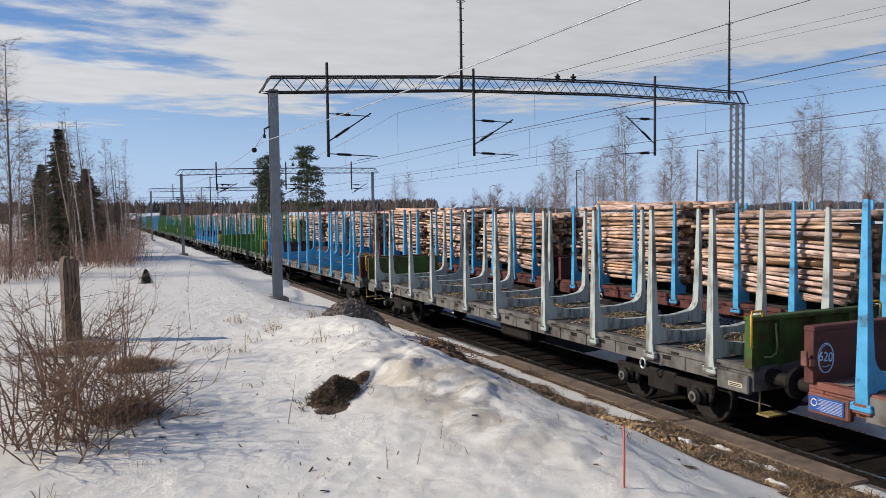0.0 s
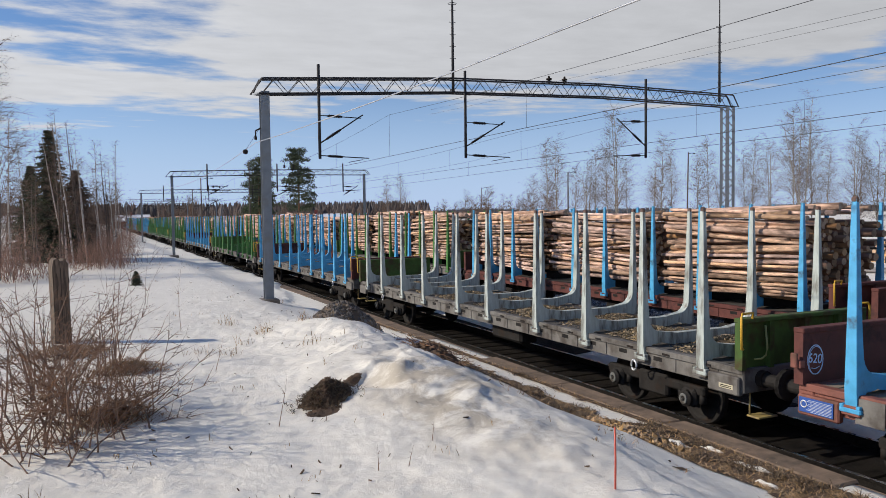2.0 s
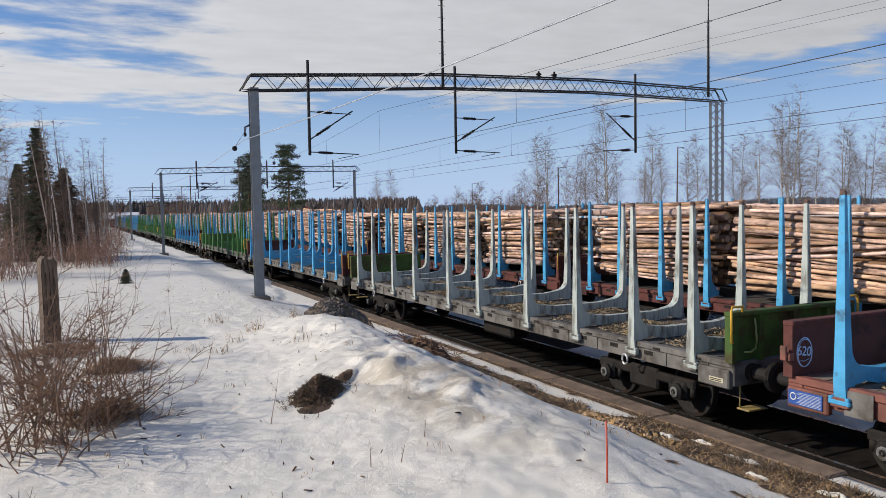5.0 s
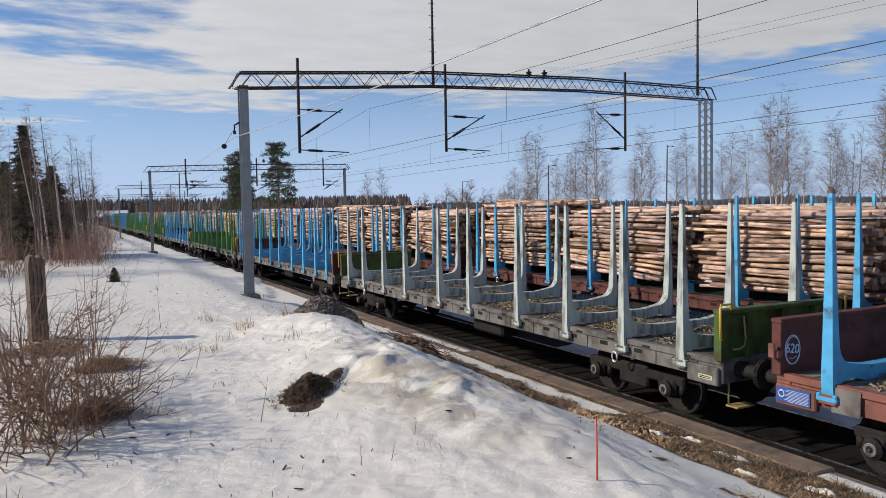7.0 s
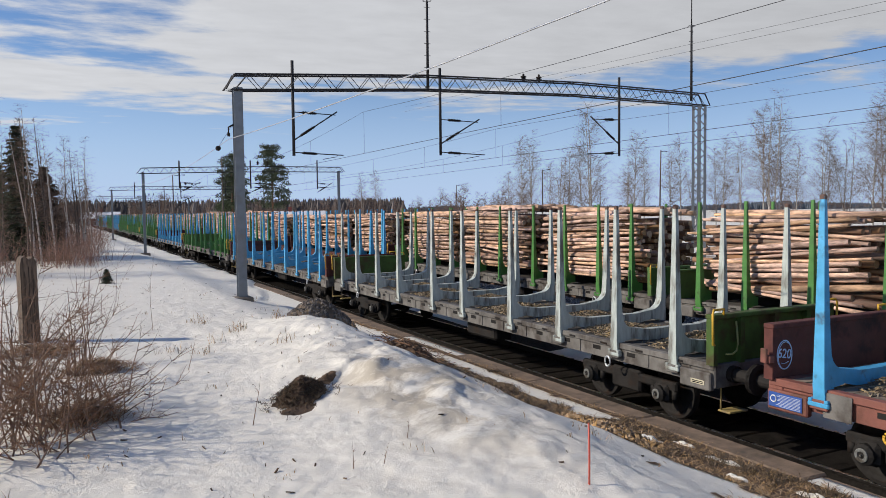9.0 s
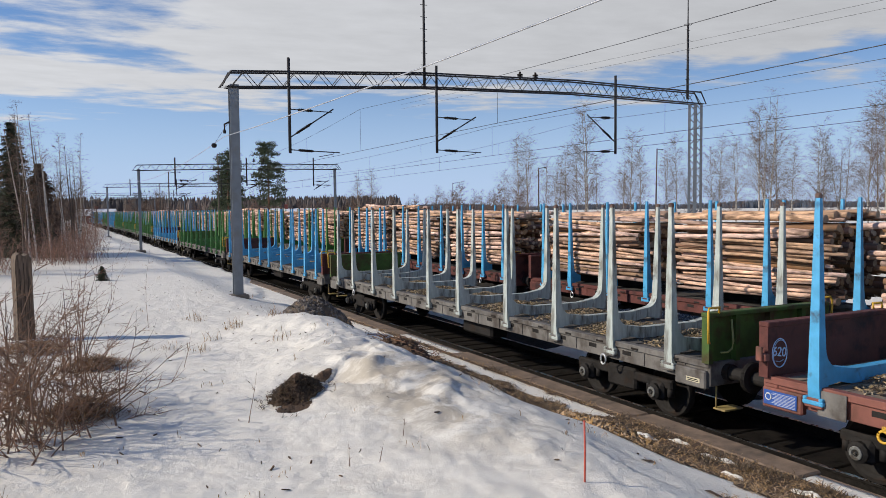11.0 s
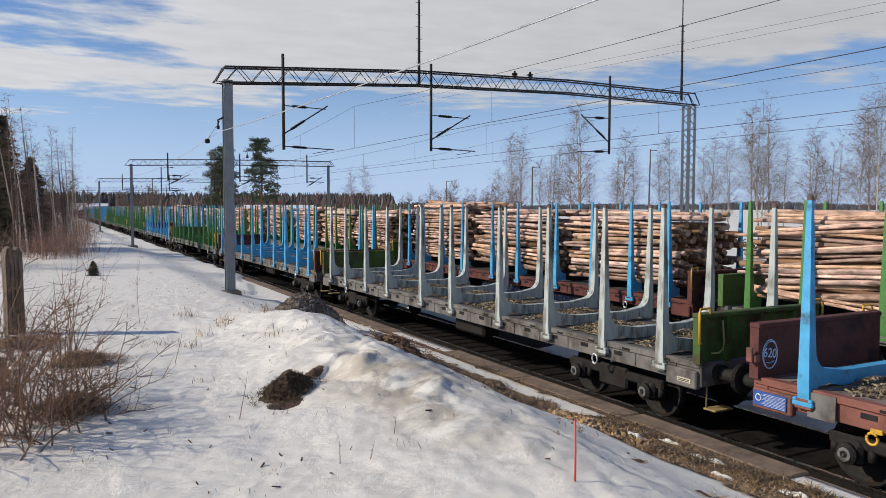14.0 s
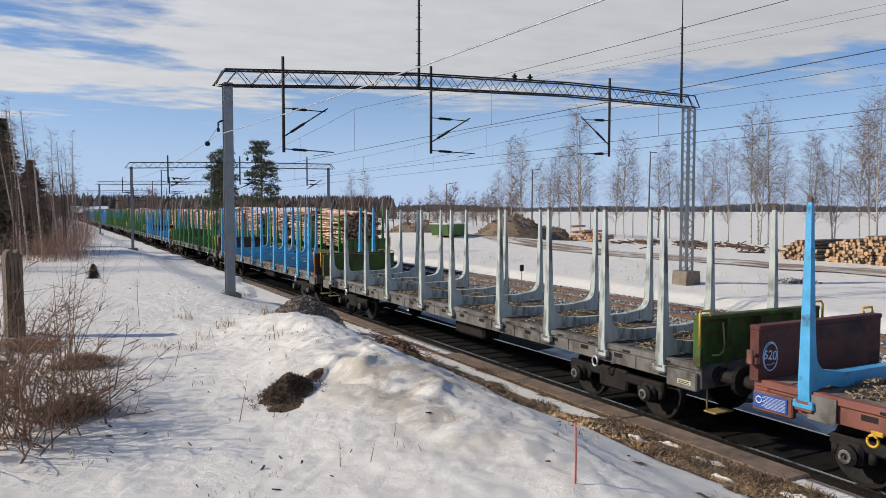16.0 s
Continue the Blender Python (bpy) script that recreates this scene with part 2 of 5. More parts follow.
def snow_material():
    """Old crusted snow: grey-brown grime in patches, fine dark specks, and a broken crust."""
    m = bpy.data.materials.new("old_snow")
    m.use_nodes = True
    nt = m.node_tree
    N, L = nt.nodes.new, nt.links.new
    b = nt.nodes["Principled BSDF"]
    tc = N("ShaderNodeTexCoord")

    def tex(scale, detail, rough=.6, dist=0.0):
        n = N("ShaderNodeTexNoise")
        n.inputs["Scale"].default_value, n.inputs["Detail"].default_value = scale, detail
        n.inputs["Roughness"].default_value, n.inputs["Distortion"].default_value = rough, dist
        L(tc.outputs["Object"], n.inputs["Vector"])
        return n.outputs[0]

    def span(val, a, c, lo, hi):
        r = N("ShaderNodeMapRange")
        r.inputs["From Min"].default_value, r.inputs["From Max"].default_value = a, c
        r.inputs["To Min"].default_value, r.inputs["To Max"].default_value = lo, hi
        L(val, r.inputs["Value"])
        return r.outputs[0]

    def blend(fac, a, c, kind="MIX"):
        x = N("ShaderNodeMix")
        x.data_type, x.blend_type = "RGBA", kind
        L(fac, x.inputs["Factor"])
        for sock, v in (("A", a), ("B", c)):
            if isinstance(v, tuple):
                x.inputs[sock].default_value = (*v, 1)
            else:
                L(v, x.inputs[sock])
        return x.outputs["Result"]
    col = blend(span(tex(2.4, 6, .7), .35, .68, 0, 1), (.85, .812, .735), (.78, .74, .66))
    col = blend(span(tex(.5, 6, .72, .6), .56, .78, 0, .55), col, (.58, .50, .405))
    # grit ploughed up with the heaps beside the track
    far = N("ShaderNodeVectorMath")
    far.operation = "DISTANCE"
    flat = N("ShaderNodeMapping")
    flat.inputs["Scale"].default_value = (1.0, 0.42, 0.0)
    L(tc.outputs["Object"], flat.inputs["Vector"])
    L(flat.outputs[0], far.inputs[0])
    far.inputs[1].default_value = (4.45, 4.0, 0.0)
    grit = N("ShaderNodeMath")
    grit.operation = "MULTIPLY"
    L(span(far.outputs["Value"], .5, 1.5, 1, 0), grit.inputs[0])
    L(span(tex(1.25, 9, .74, .5), .43, .55, 0, .95), grit.inputs[1])
    col = blend(grit.outputs[0], col, (.48, .42, .335))
    col = blend(span(tex(34, 3, .7), .69, .78, 0, .5), col, (.22, .17, .12))
    L(col, b.inputs["Base Color"])
    b.inputs["Roughness"].default_value = .55
    b.inputs["Specular IOR Level"].default_value = .3
    h = N("ShaderNodeMath")
    h.operation = "ADD"
    mul = N("ShaderNodeMath")
    mul.operation = "MULTIPLY"
    mul.inputs[1].default_value = 5.0
    L(tex(5.0, 4, .55), mul.inputs[0])
    L(mul.outputs[0], h.inputs[0]), L(span(tex(19, 8, .78), 0, 1, 0, 5.0), h.inputs[1])
    bp = N("ShaderNodeBump")
    bp.inputs["Strength"].default_value, bp.inputs["Distance"].default_value = .42, .011
    L(h.outputs[0], bp.inputs["Height"])
    L(bp.outputs[0], b.inputs["Normal"])
    return m


M_SNOW = snow_material()


# ---- mesh helpers ----
class Mesh:
    """Collects faces of simple solids and makes one mesh of them."""

    def __init__(self):
        self.v, self.f, self.s, self.m = [], [], [], []

    def add(self, verts, faces, smooth=False, mat=0):
        k = len(self.v)
        self.v.extend(verts)
        self.f.extend([tuple(i + k for i in f) for f in faces])
        self.s.extend([smooth] * len(faces))
        self.m.extend([mat] * len(faces))

    def box(self, x0, x1, y0, y1, z0, z1, c=0.008, mat=0, m=None):
        """A box with chamfered edges."""
        c = min(c, abs(x1 - x0) * 0.3, abs(y1 - y0) * 0.3, abs(z1 - z0) * 0.3)
        vs, idx = [], {}
        for i, x in enumerate((x0, x1)):
            for j, y in enumerate((y0, y1)):
                for k, z in enumerate((z0, z1)):
                    sx, sy, sz = (1, -1)[i] * c, (1, -1)[j] * c, (1, -1)[k] * c
                    idx[i, j, k] = len(vs)
                    vs += [(x, y + sy, z + sz), (x + sx, y, z + sz), (x + sx, y + sy, z)]
        fs = []
        for i in (0, 1):
            a = [idx[i, j, k] for j, k in ((0, 0), (1, 0), (1, 1), (0, 1))]
            b = [idx[j, i, k] + 1 for j, k in ((0, 0), (0, 1), (1, 1), (1, 0))]
            d = [idx[j, k, i] + 2 for j, k in ((0, 0), (1, 0), (1, 1), (0, 1))]
            fs += [tuple(a[::-1] if i == 0 else a), tuple(b[::-1] if i == 0 else b), tuple(d[::-1] if i == 0 else d)]
        for i in (0, 1):
            for j in (0, 1):
                fs.append((idx[i, j, 0], idx[i, j, 1], idx[i, j, 1] + 1, idx[i, j, 0] + 1))
                fs.append((idx[i, 0, j], idx[i, 1, j], idx[i, 1, j] + 2, idx[i, 0, j] + 2))
                fs.append((idx[0, i, j] + 1, idx[1, i, j] + 1, idx[1, i, j] + 2, idx[0, i, j] + 2))
                for k in (0, 1):
                    q = idx[i, j, k]
                    fs.append((q, q + 1, q + 2))
        if m is not None:
            vs = [tuple(m @ Vector(p)) for p in vs]
        self.add(vs, fs, False, mat)
        return self

    def tube(self, pts, radii, n=6, smooth=True, mat=0, cap=True, capmat=None):
        pts = [Vector(p) for p in pts]
        if isinstance(radii, (int, float)):
            radii = [radii] * len(pts)
        vs, fs = [], []
        for i, p in enumerate(pts):
            d = (pts[min(i + 1, len(pts) - 1)] - pts[max(i - 1, 0)]).normalized()
            a = d.orthogonal().normalized() if abs(d.z) > 0.9 else d.cross(Vector((0, 0, 1))).normalized()
            if abs(d.z) > 0.9:
                a = (Vector((1, 0, 0)) - d * d.x).normalized()
            b = d.cross(a)
            for k in range(n):
                w = 2 * math.pi * k / n
                vs.append(tuple(p + (a * math.cos(w) + b * math.sin(w)) * radii[i]))
        for i in range(len(pts) - 1):
            for k in range(n):
                fs.append((i * n + k, i * n + (k + 1) % n, (i + 1) * n + (k + 1) % n, (i + 1) * n + k))
        self.add(vs, fs, smooth, mat)
        if cap:
            k = len(self.v) - len(vs)
            e = k + (len(pts) - 1) * n
            self.f += [tuple(range(k + n - 1, k - 1, -1)), tuple(range(e, e + n))]
            self.s += [False, False]
            self.m += [mat if capmat is None else capmat] * 2
        return self

    def lathe(self, profile, m, n=16, mat=0):
        """profile: (distance along x, radius); turned about x, then placed by m."""
        vs, fs = [], []
        for x, r in profile:
            for k in range(n):
                w = 2 * math.pi * k / n
                vs.append(tuple(m @ Vector((x, r * math.cos(w), r * math.sin(w)))))
        for i in range(len(profile) - 1):
            for k in range(n):
                fs.append((i * n + k, i * n + (k + 1) % n, (i + 1) * n + (k + 1) % n, (i + 1) * n + k))
        fs += [tuple(range(n - 1, -1, -1)), tuple(range((len(profile) - 1) * n, len(profile) * n))]
        self.add(vs, fs, False, mat)
        return self

    def slab(self, poly, y0, y1, taper=None, mat=0):
        """A polygon in x, z drawn out along y; taper(z) scales its thickness there."""
        n = len(poly)
        mid, half = (y0 + y1) / 2, (y1 - y0) / 2
        g = taper or (lambda z: 1.0)
        vs = [(x, mid - half * g(z), z) for x, z in poly] + [(x, mid + half * g(z), z) for x, z in poly]
        fs = [tuple(range(n)), tuple(range(2 * n - 1, n - 1, -1))]
        fs += [(i, i + n, (i + 1) % n + n, (i + 1) % n) for i in range(n)]
        self.add(vs, fs, False, mat)
        return self

    def data(self, name, *mats):
        me = bpy.data.meshes.new(name)
        me.from_pydata(self.v, [], self.f)
        me.polygons.foreach_set("use_smooth", self.s)
        me.polygons.foreach_set("material_index", self.m)
        for x in mats:
            me.materials.append(x)
        me.update()
        return me


def part(name, mesh, mat, parent=None, label="", m=None, kind=""):
    """Links a Mesh (or mesh data) as one object, under a thing or part if parent is given."""
    mats = mat if isinstance(mat, (tuple, list)) else (mat,)
    me = mesh.data(name, *mats) if isinstance(mesh, Mesh) else mesh
    ob = new(name, me)
    if parent is not None:
        ob.parent = parent
    if m is not None:
        ob.matrix_basis = m
    return tagged(ob, label, kind=kind)


def thing(name, label, category, group="", m=None):
    ob = new(name)
    ob.empty_display_size = 0.3
    if m is not None:
        ob.matrix_basis = m
    return tagged(ob, label, category, group)


# ---- the ground ----
TRACKS = (10.0, 15.6, 19.95)


def smooth(a, b, v):
    t = min(1.0, max(0.0, (v - a) / (b - a)))
    return t * t * (3 - 2 * t)


def mound(x, y, cx, cy, rx, ry, h, turn=0.0):
    c, s = math.cos(radians(turn)), math.sin(radians(turn))
    dx, dy = x - cx, y - cy
    u, v = (dx * c + dy * s) / rx, (-dx * s + dy * c) / ry
    return h * math.exp(-(u * u + v * v))


# low scarps of broken crust on the ploughed heap: from, to, height, and how far the lip reaches back
SCARPS = ((3.45, 10.75, 4.2, 11.25, .11, .5), (4.05, 10.3, 4.6, 10.85, .09, .45), (4.2, 9.55, 4.95, 9.95, .055, .5), (4.45, 8.5, 5.0, 9.3, .06, .4), (4.1, 7.3, 4.8, 7.9, .045, .5), (3.6, 12.3, 4.4, 12.9, .06, .6), (3.75, 9.0, 4.4, 9.25, .04, .4), (4.9, 11.0, 5.3, 12.0, .07, .5), (4.6, 6.6, 5.2, 7.2, .04, .5))


def scarp_height(x, y):
    z = 0.0
    wob = .07 * noise.noise(Vector((x * 2.6, y * 2.6, 8))) + .03 * noise.noise(Vector((x * 7, y * 7, 3)))
    for x0, y0, x1, y1, h, reach in SCARPS:
        dx, dy = x1 - x0, y1 - y0
        n = math.hypot(dx, dy)
        u = ((x - x0) * dx + (y - y0) * dy) / (n * n)
        if -.3 < u < 1.3:
            d = (-(x - x0) * dy + (y - y0) * dx) / n + wob
            if 0 < d < reach:
                z += .42 * h * smooth(0, .05, d) * (1 - smooth(.05, reach, d)) * smooth(-.3, .1, u) * smooth(1.3, .9, u)
    return z


def ground_height(x, y):
    p = Vector((x, y, 0))
    if x < 8.3:
        edge = 6.75 + 0.35 * noise.noise(p * 0.45) + 0.15 * noise.noise(p * 1.7)
        edge += 1.35 * smooth(27, 38, y)
        bank = 0.24 + 0.10 * smooth(edge + 0.25, edge - 0.15, x)
        z = bank + 0.42 * smooth(6.9, 4.6, x)
        z += 0.10 * noise.noise(p * 0.12) * smooth(6, 3, x)
        z += mound(x, y, 5.15, 16.6, 1.5, 2.3, 0.44, -8) + mound(x, y, 4.9, 12.2, 1.6, 3.0, 0.42, -14) + mound(x, y, 5.2, 8.4, 1.6, 2.6, 0.22)
        z += mound(x, y, 3.5, 12.0, 0.9, 0.9, 0.10) - mound(x, y, 3.72, 10.55, .26, .5, 0.16, 35) + mound(x, y, 4.15, 10.75, .22, .5, 0.10, 30)
        rough = smooth(6.7, 5.6, x) * smooth(40, 20, y)
        lump = 0.10 + 0.9 * math.exp(-(((x - 5.0) / 1.6) ** 2 + ((y - 12.0) / 6.0) ** 2))
        z += rough * lump * (0.02 * noise.noise(p * 0.8) + 0.03 * abs(noise.noise(p * 2.2)) + 0.014 * noise.noise(p * 5.3) + 0.008 * noise.noise(p * 11))
        z += rough * (0.02 * noise.noise(Vector((x * 1.1, y * 0.6, 0))) + 0.012 * noise.noise(Vector((x * 3.6, y * 2.4, 4))) + 0.012 * noise.noise(p * 7))
        if 3.2 < x < 5.8 and 6 < y < 13.6:
            z += scarp_height(x, y)
        if 0.5 < x < 7 and 5 < y < 26:
            # broken crust: small ledges and ridges
            k = rough * (0.12 + 0.88 * min(1, lump) ** 1.3)
            q = Vector((x * 1.0 + 0.25 * noise.noise(p * 2.0), y * 0.62, 0))
            a, b = noise.noise(q * 1.5), noise.noise(q * 3.3 + Vector((9, 4, 0)))
            va, vb = a * 4.5, b * 3.0
            va, vb = math.floor(va) + smooth(.88, 1, va - math.floor(va)), math.floor(vb) + smooth(.85, 1, vb - math.floor(vb))
            z += k * (0.020 * va + 0.018 * vb + 0.012 * (0.25 - abs(noise.noise(q * 2.4 + Vector((2, 7, 0))))))
            z += rough * 0.004 * noise.noise(p * 9)
            z += rough * (.15 + .85 * min(1, lump)) * .029 * (noise.ridged_multi_fractal(p * 1.7, .85, 2.1, 5, 1.0, 2.0) - 1.0)
        z += 0.25 * smooth(-4, -14, x) + 0.3 * noise.noise(p * 0.05) * smooth(-3, -12, x)
        return z
    if x < 22.6:
        return -0.30
    z = -0.30 + 0.34 * smooth(22.6, 24.0, x) + 0.07 * noise.noise(p * 0.3) + 0.025 * noise.noise(p * 1.3)
    z += mound(x, y, 36, 72, 9, 16, 1.0, 20)
    z -= 1.5 * smooth(58, 82, x - 0.25 * (y - 40))
    return z


def steps(*spans):
    out = []
    for a, b, n in spans:
        out += [a + (b - a) * i / n for i in range(n)]
    return out + [spans[-1][1]]


def grow(a, b, n):
    return [a * (b / a) ** (i / n) for i in range(1, n + 1)]


def build_ground():
    xs = [-x for x in grow(30, 3500, 16)][::-1] + steps((-30, -7, 46), (-7, -1, 50), (-1, 7, 160), (7, 8.2, 12), (8.2, 8.31, 1), (8.31, 22.6, 10), (22.6, 60, 110), (60, 110, 25)) + [x + 110 for x in grow(6, 3500, 18)]
    ys = [-y for y in grow(8, 3000, 16)][::-1] + steps((-8, 3, 20), (3, 6, 40), (6, 18, 210), (18, 26, 90), (26, 45, 90), (45, 110, 90)) + [y + 110 for y in grow(4, 3500, 28)]
    nx, ny = len(xs), len(ys)
    mb = Mesh()
    mb.v = [(x, y, ground_height(x, y)) for y in ys for x in xs]
    mb.f = [(j * nx + i, j * nx + i + 1, (j + 1) * nx + i + 1, (j + 1) * nx + i) for j in range(ny - 1) for i in range(nx - 1)]
    mb.s, mb.m = [True] * len(mb.f), [0] * len(mb.f)
    return tagged(part("ground", mb, M_SNOW), "old crusted snow over flat ground, with low ploughed heaps", kind="structure")


build_ground()


def build_tracks():
    for i, x in enumerate(TRACKS):
        bed = Mesh()
        a, b = (8.32, 12.4) if i == 0 else ((12.4, 17.75) if i == 1 else (17.75, 22.5))
        n = 160
        for k in range(n):
            y0, y1 = -60 + 460 * k / n, -60 + 460 * (k + 1) / n
            bed.add([(a, y0, -0.24), (x - 1.9, y0, -0.17), (x + 1.9, y0, -0.17), (b, y0, -0.24), (a, y1, -0.24), (x - 1.9, y1, -0.17), (x + 1.9, y1, -0.17), (b, y1, -0.24)],
                    [(0, 1, 5, 4), (1, 2, 6, 5), (2, 3, 7, 6)])
        tagged(part("track_bed", bed, M_OILSHADE if i == 0 else M_BED), "ballast bed blackened for oil stain and train shade" if i == 0 else "grey-brown crushed stone ballast bed", kind="structure")
        road = thing("railway_track", "rusty steel rails on concrete sleepers in ballast", "railway track", "railway tracks")
        for s in (-1, 1):
            c = x + s * 0.762 + s * 0.036
            prof = [(-0.07, -0.17), (0.07, -0.17), (0.07, -0.155), (0.012, -0.135), (0.012, -0.045), (0.036, -0.035), (0.036, -0.006), (-0.036, -0.006), (-0.036, -0.035), (-0.012, -0.045), (-0.012, -0.135), (-0.07, -0.155)]
            # near rails and sleepers share the ballast's painted under-train shade
            r = part("rail", Mesh().slab([(c + px, pz) for px, pz in prof], -60, 400), M_RAIL if i else M_OILSHADE, road)
            part("rail_head", Mesh().box(c - 0.03, c + 0.03, -60, 400, -0.0058, 0.0, 0.002), M_HEAD, r, "worn bright rail head")
        sl = Mesh().box(-1.25, 1.25, -0.12, 0.12, -0.26, -0.145, 0.02).data("sleeper", M_CONC if i else M_OILSHADE)
        for k in range(90):
            part("sleeper", sl, None, road, m=pose(x, 2 + k * 0.61, 0))


def build_kerb():
    kerb = tagged(new("platform_edge"), "low weathered concrete platform edging slabs beside the track", kind="structure")
    rng = random.Random(5)
    n = 3.0
    datas = []
    for k in range(4):
        datas.append(Mesh().box(7.83 + rng.uniform(-.02, .02), 8.29 + rng.uniform(-.015, .015), 0.012, n - 0.012, -0.3, 0.262 + rng.uniform(-.012, .012), 0.025).data("slab", M_KERB))
    for k in range(14):
        part("slab", datas[rng.randrange(4)], None, kerb, m=pose(rng.uniform(-.02, .02), -6 + k * n, rng.uniform(-.015, .01), 0, 0, rng.uniform(-.15, .15)))


build_tracks()
build_kerb()


# ---- timber wagons ----
STAKES = (-7.93, -6.5, -4.82, -3.02, -0.82, 0.84, 3.08, 4.75, 6.5, 7.93)
HALF = 8.74


def stake_mesh(side, top, mat):
    k = side
    arc = [(0.98 + 0.252 * math.sin(a), 1.70 - 0.26 * math.cos(a)) for a in (0, 0.35, 0.7, 1.05, 1.4)]
    poly = [(1.22, 1.02), (1.35, 1.02), (1.365, 1.25), (1.335, top)] + [(1.285, top), (1.248, 2.0)] + arc[::-1] + [(0.98, 1.24), (1.18, 1.22)]
    poly = [(x * k, z) for x, z in poly]
    if k < 0:
        poly = poly[::-1]
    mb = Mesh().slab(poly, -0.085, 0.085, lambda z: 1.0 - 0.60 * smooth(1.3, top, z))
    a, b = sorted((k * 1.30, k * 1.385))
    mb.box(a, b, -0.15, 0.15, 0.965, 1.03, 0.012)
    for q in (-0.115, 0.115):
        mb.box(a, b, q - 0.03, q + 0.03, 1.025, 1.07, 0.01)
    return mb.data("stake", mat)


def build_wagon(label, stake, frame_mat, bulk, top=3.60, group="", litter=True, seed=1, steps_on=True, tips_on=True, planks=False, deck_mat=None):
    rng = random.Random(seed)
    w = thing("timber_wagon", label, "railway wagon", group)
    sill = Mesh()
    for s in (-1, 1):
        a, b = sorted((s * 1.18, s * 1.315))
        sill.box(a, b, -HALF, HALF, 1.10, 1.20, 0.01)
        a, b = sorted((s * 1.2, s * 1.28))
        sill.box(a, b, -HALF, HALF, 0.86, 1.10, 0.008)
        for y in STAKES:
            a, b = sorted((s * 1.26, s * 1.375))
            sill.box(a, b, y - 0.13, y + 0.13, 0.93, 1.06, 0.012)
        k = -HALF + 0.5
        while k < HALF - 0.5:
            a, b = sorted((s * 1.275, s * 1.295))
            sill.box(a, b, k, k + 0.05, 0.88, 1.1, 0.004)
            a, b = sorted((s * 1.26, s * 1.284))
            sill.box(a, b, k + 0.34, k + 0.56, 0.985, 1.06, 0.004, 1)
            a, b = sorted((s * 1.30, s * 1.325))
            sill.box(a, b, k + 0.12, k + 0.30, 1.12, 1.155, 0.004, 1)
            k += 0.93
    for e in (-1, 1):
        a, b = sorted((e * (HALF - 0.22), e * (HALF + 0.02)))
        sill.box(-1.3, 1.3, a, b, 0.82, 1.19, 0.015)
        for s in (-1, 1):
            a2, b2 = sorted((s * 1.26, s * 1.37))
            c, d = sorted((e * (HALF - 0.65), e * (HALF - 0.02)))
            sill.box(a2, b2, c, d, 0.78, 1.06, 0.02)
    part("underframe", sill, (frame_mat, M_DARK), w)
    belly = Mesh().box(-0.32, 0.32, -HALF + 0.2, HALF - 0.2, 0.72, 1.08, 0.02)
    for y in (-3.2, -1.1, 1.1, 3.2):
        belly.box(-1.2, 1.2, y - 0.06, y + 0.06, 0.88, 1.1, 0.01)
    belly.box(-1.05, -0.55, -1.9, -0.5, 0.5, 0.85, 0.06)
    belly.tube([(0.7, -1.2, 0.68), (0.7, 0.4, 0.68)], 0.2, 10)
    belly.tube([(-0.8, -5, 0.78), (-0.8, 5, 0.78)], 0.025, 5)
    part("centre_sill", belly, M_DARK, w)
    y, line = -HALF + 0.24, []
    plank = Mesh().box(-1.175, 1.175, 0, 0.215, 1.13, 1.185, 0.008).data("plank", M_DECK) if planks else None
    while y < HALF - 0.3:
        z = 1.185 + rng.uniform(-.01, .006)
        if planks:
            part("plank", plank, None, w, m=pose(0, y, z - 1.185))
        line += [(y, 1.15), (y + .006, z), (y + .209, z), (y + .215, 1.15)]
        y += 0.224
    if not planks:
        line = [(line[0][0], 1.13)] + line + [(line[-1][0], 1.13)]
        n = len(line)
        d = Mesh()
        d.add([(-1.175, a, b) for a, b in line] + [(1.175, a, b) for a, b in line], [(i, i + 1, i + 1 + n, i + n) for i in range(n - 1)] + [(n - 1, 0, n, 2 * n - 1), tuple(range(n - 1, -1, -1)), tuple(range(n, 2 * n))])
        part("deck", d, deck_mat or M_DECK, w, "worn planked deck")
    bol = Mesh().slab([(-.985, 1.25), (-.7, 1.19), (.7, 1.19), (.985, 1.25), (.985, 1.44), (.6, 1.385), (-.6, 1.385), (-.985, 1.44)], -.075, .075).data("bolster", stake if litter else M_DARK)
    sl, sr = stake_mesh(-1, top, stake), stake_mesh(1, top, stake)
    tips = {s: Mesh().box(min(s * 1.279, s * 1.341), max(s * 1.279, s * 1.341), -0.046, 0.046, top - 0.05, top + 0.03, 0.02).data("tip", M_TIP) for s in (-1, 1)}
    for y in STAKES:
        part("bolster", bol, None, w, m=pose(0, y, 0))
        for s, d in ((-1, sl), (1, sr)):
            lean = pose(0, y, 0, rng.uniform(-.35, .35), 0, 0)
            st = part("stake", d, None, w, m=lean)
            if tips_on:
                part("tip", tips[s], None, st, "worn bare stake tip")
    for e in (-1, 1):
        b = Mesh()
        y0, y1, y2 = e * (HALF - 0.10), e * (HALF - 0.05), e * (HALF + 0.045)
        line = [(-1.36, y0), (1.36, y0)]
        for x in (1.315, 0.75, 0.0, -0.75, -1.315):
            line += [(x + 0.045, y1), (x + 0.045, y2), (x - 0.045, y2), (x - 0.045, y1)]
        n = len(line)
        b.add([(x, y, 1.18) for x, y in line] + [(x, y, 1.885) for x, y in line],
              [tuple(range(n)), tuple(range(2 * n - 1, n - 1, -1))] + [(i, i + n, (i + 1) % n + n, (i + 1) % n) for i in range(n)])
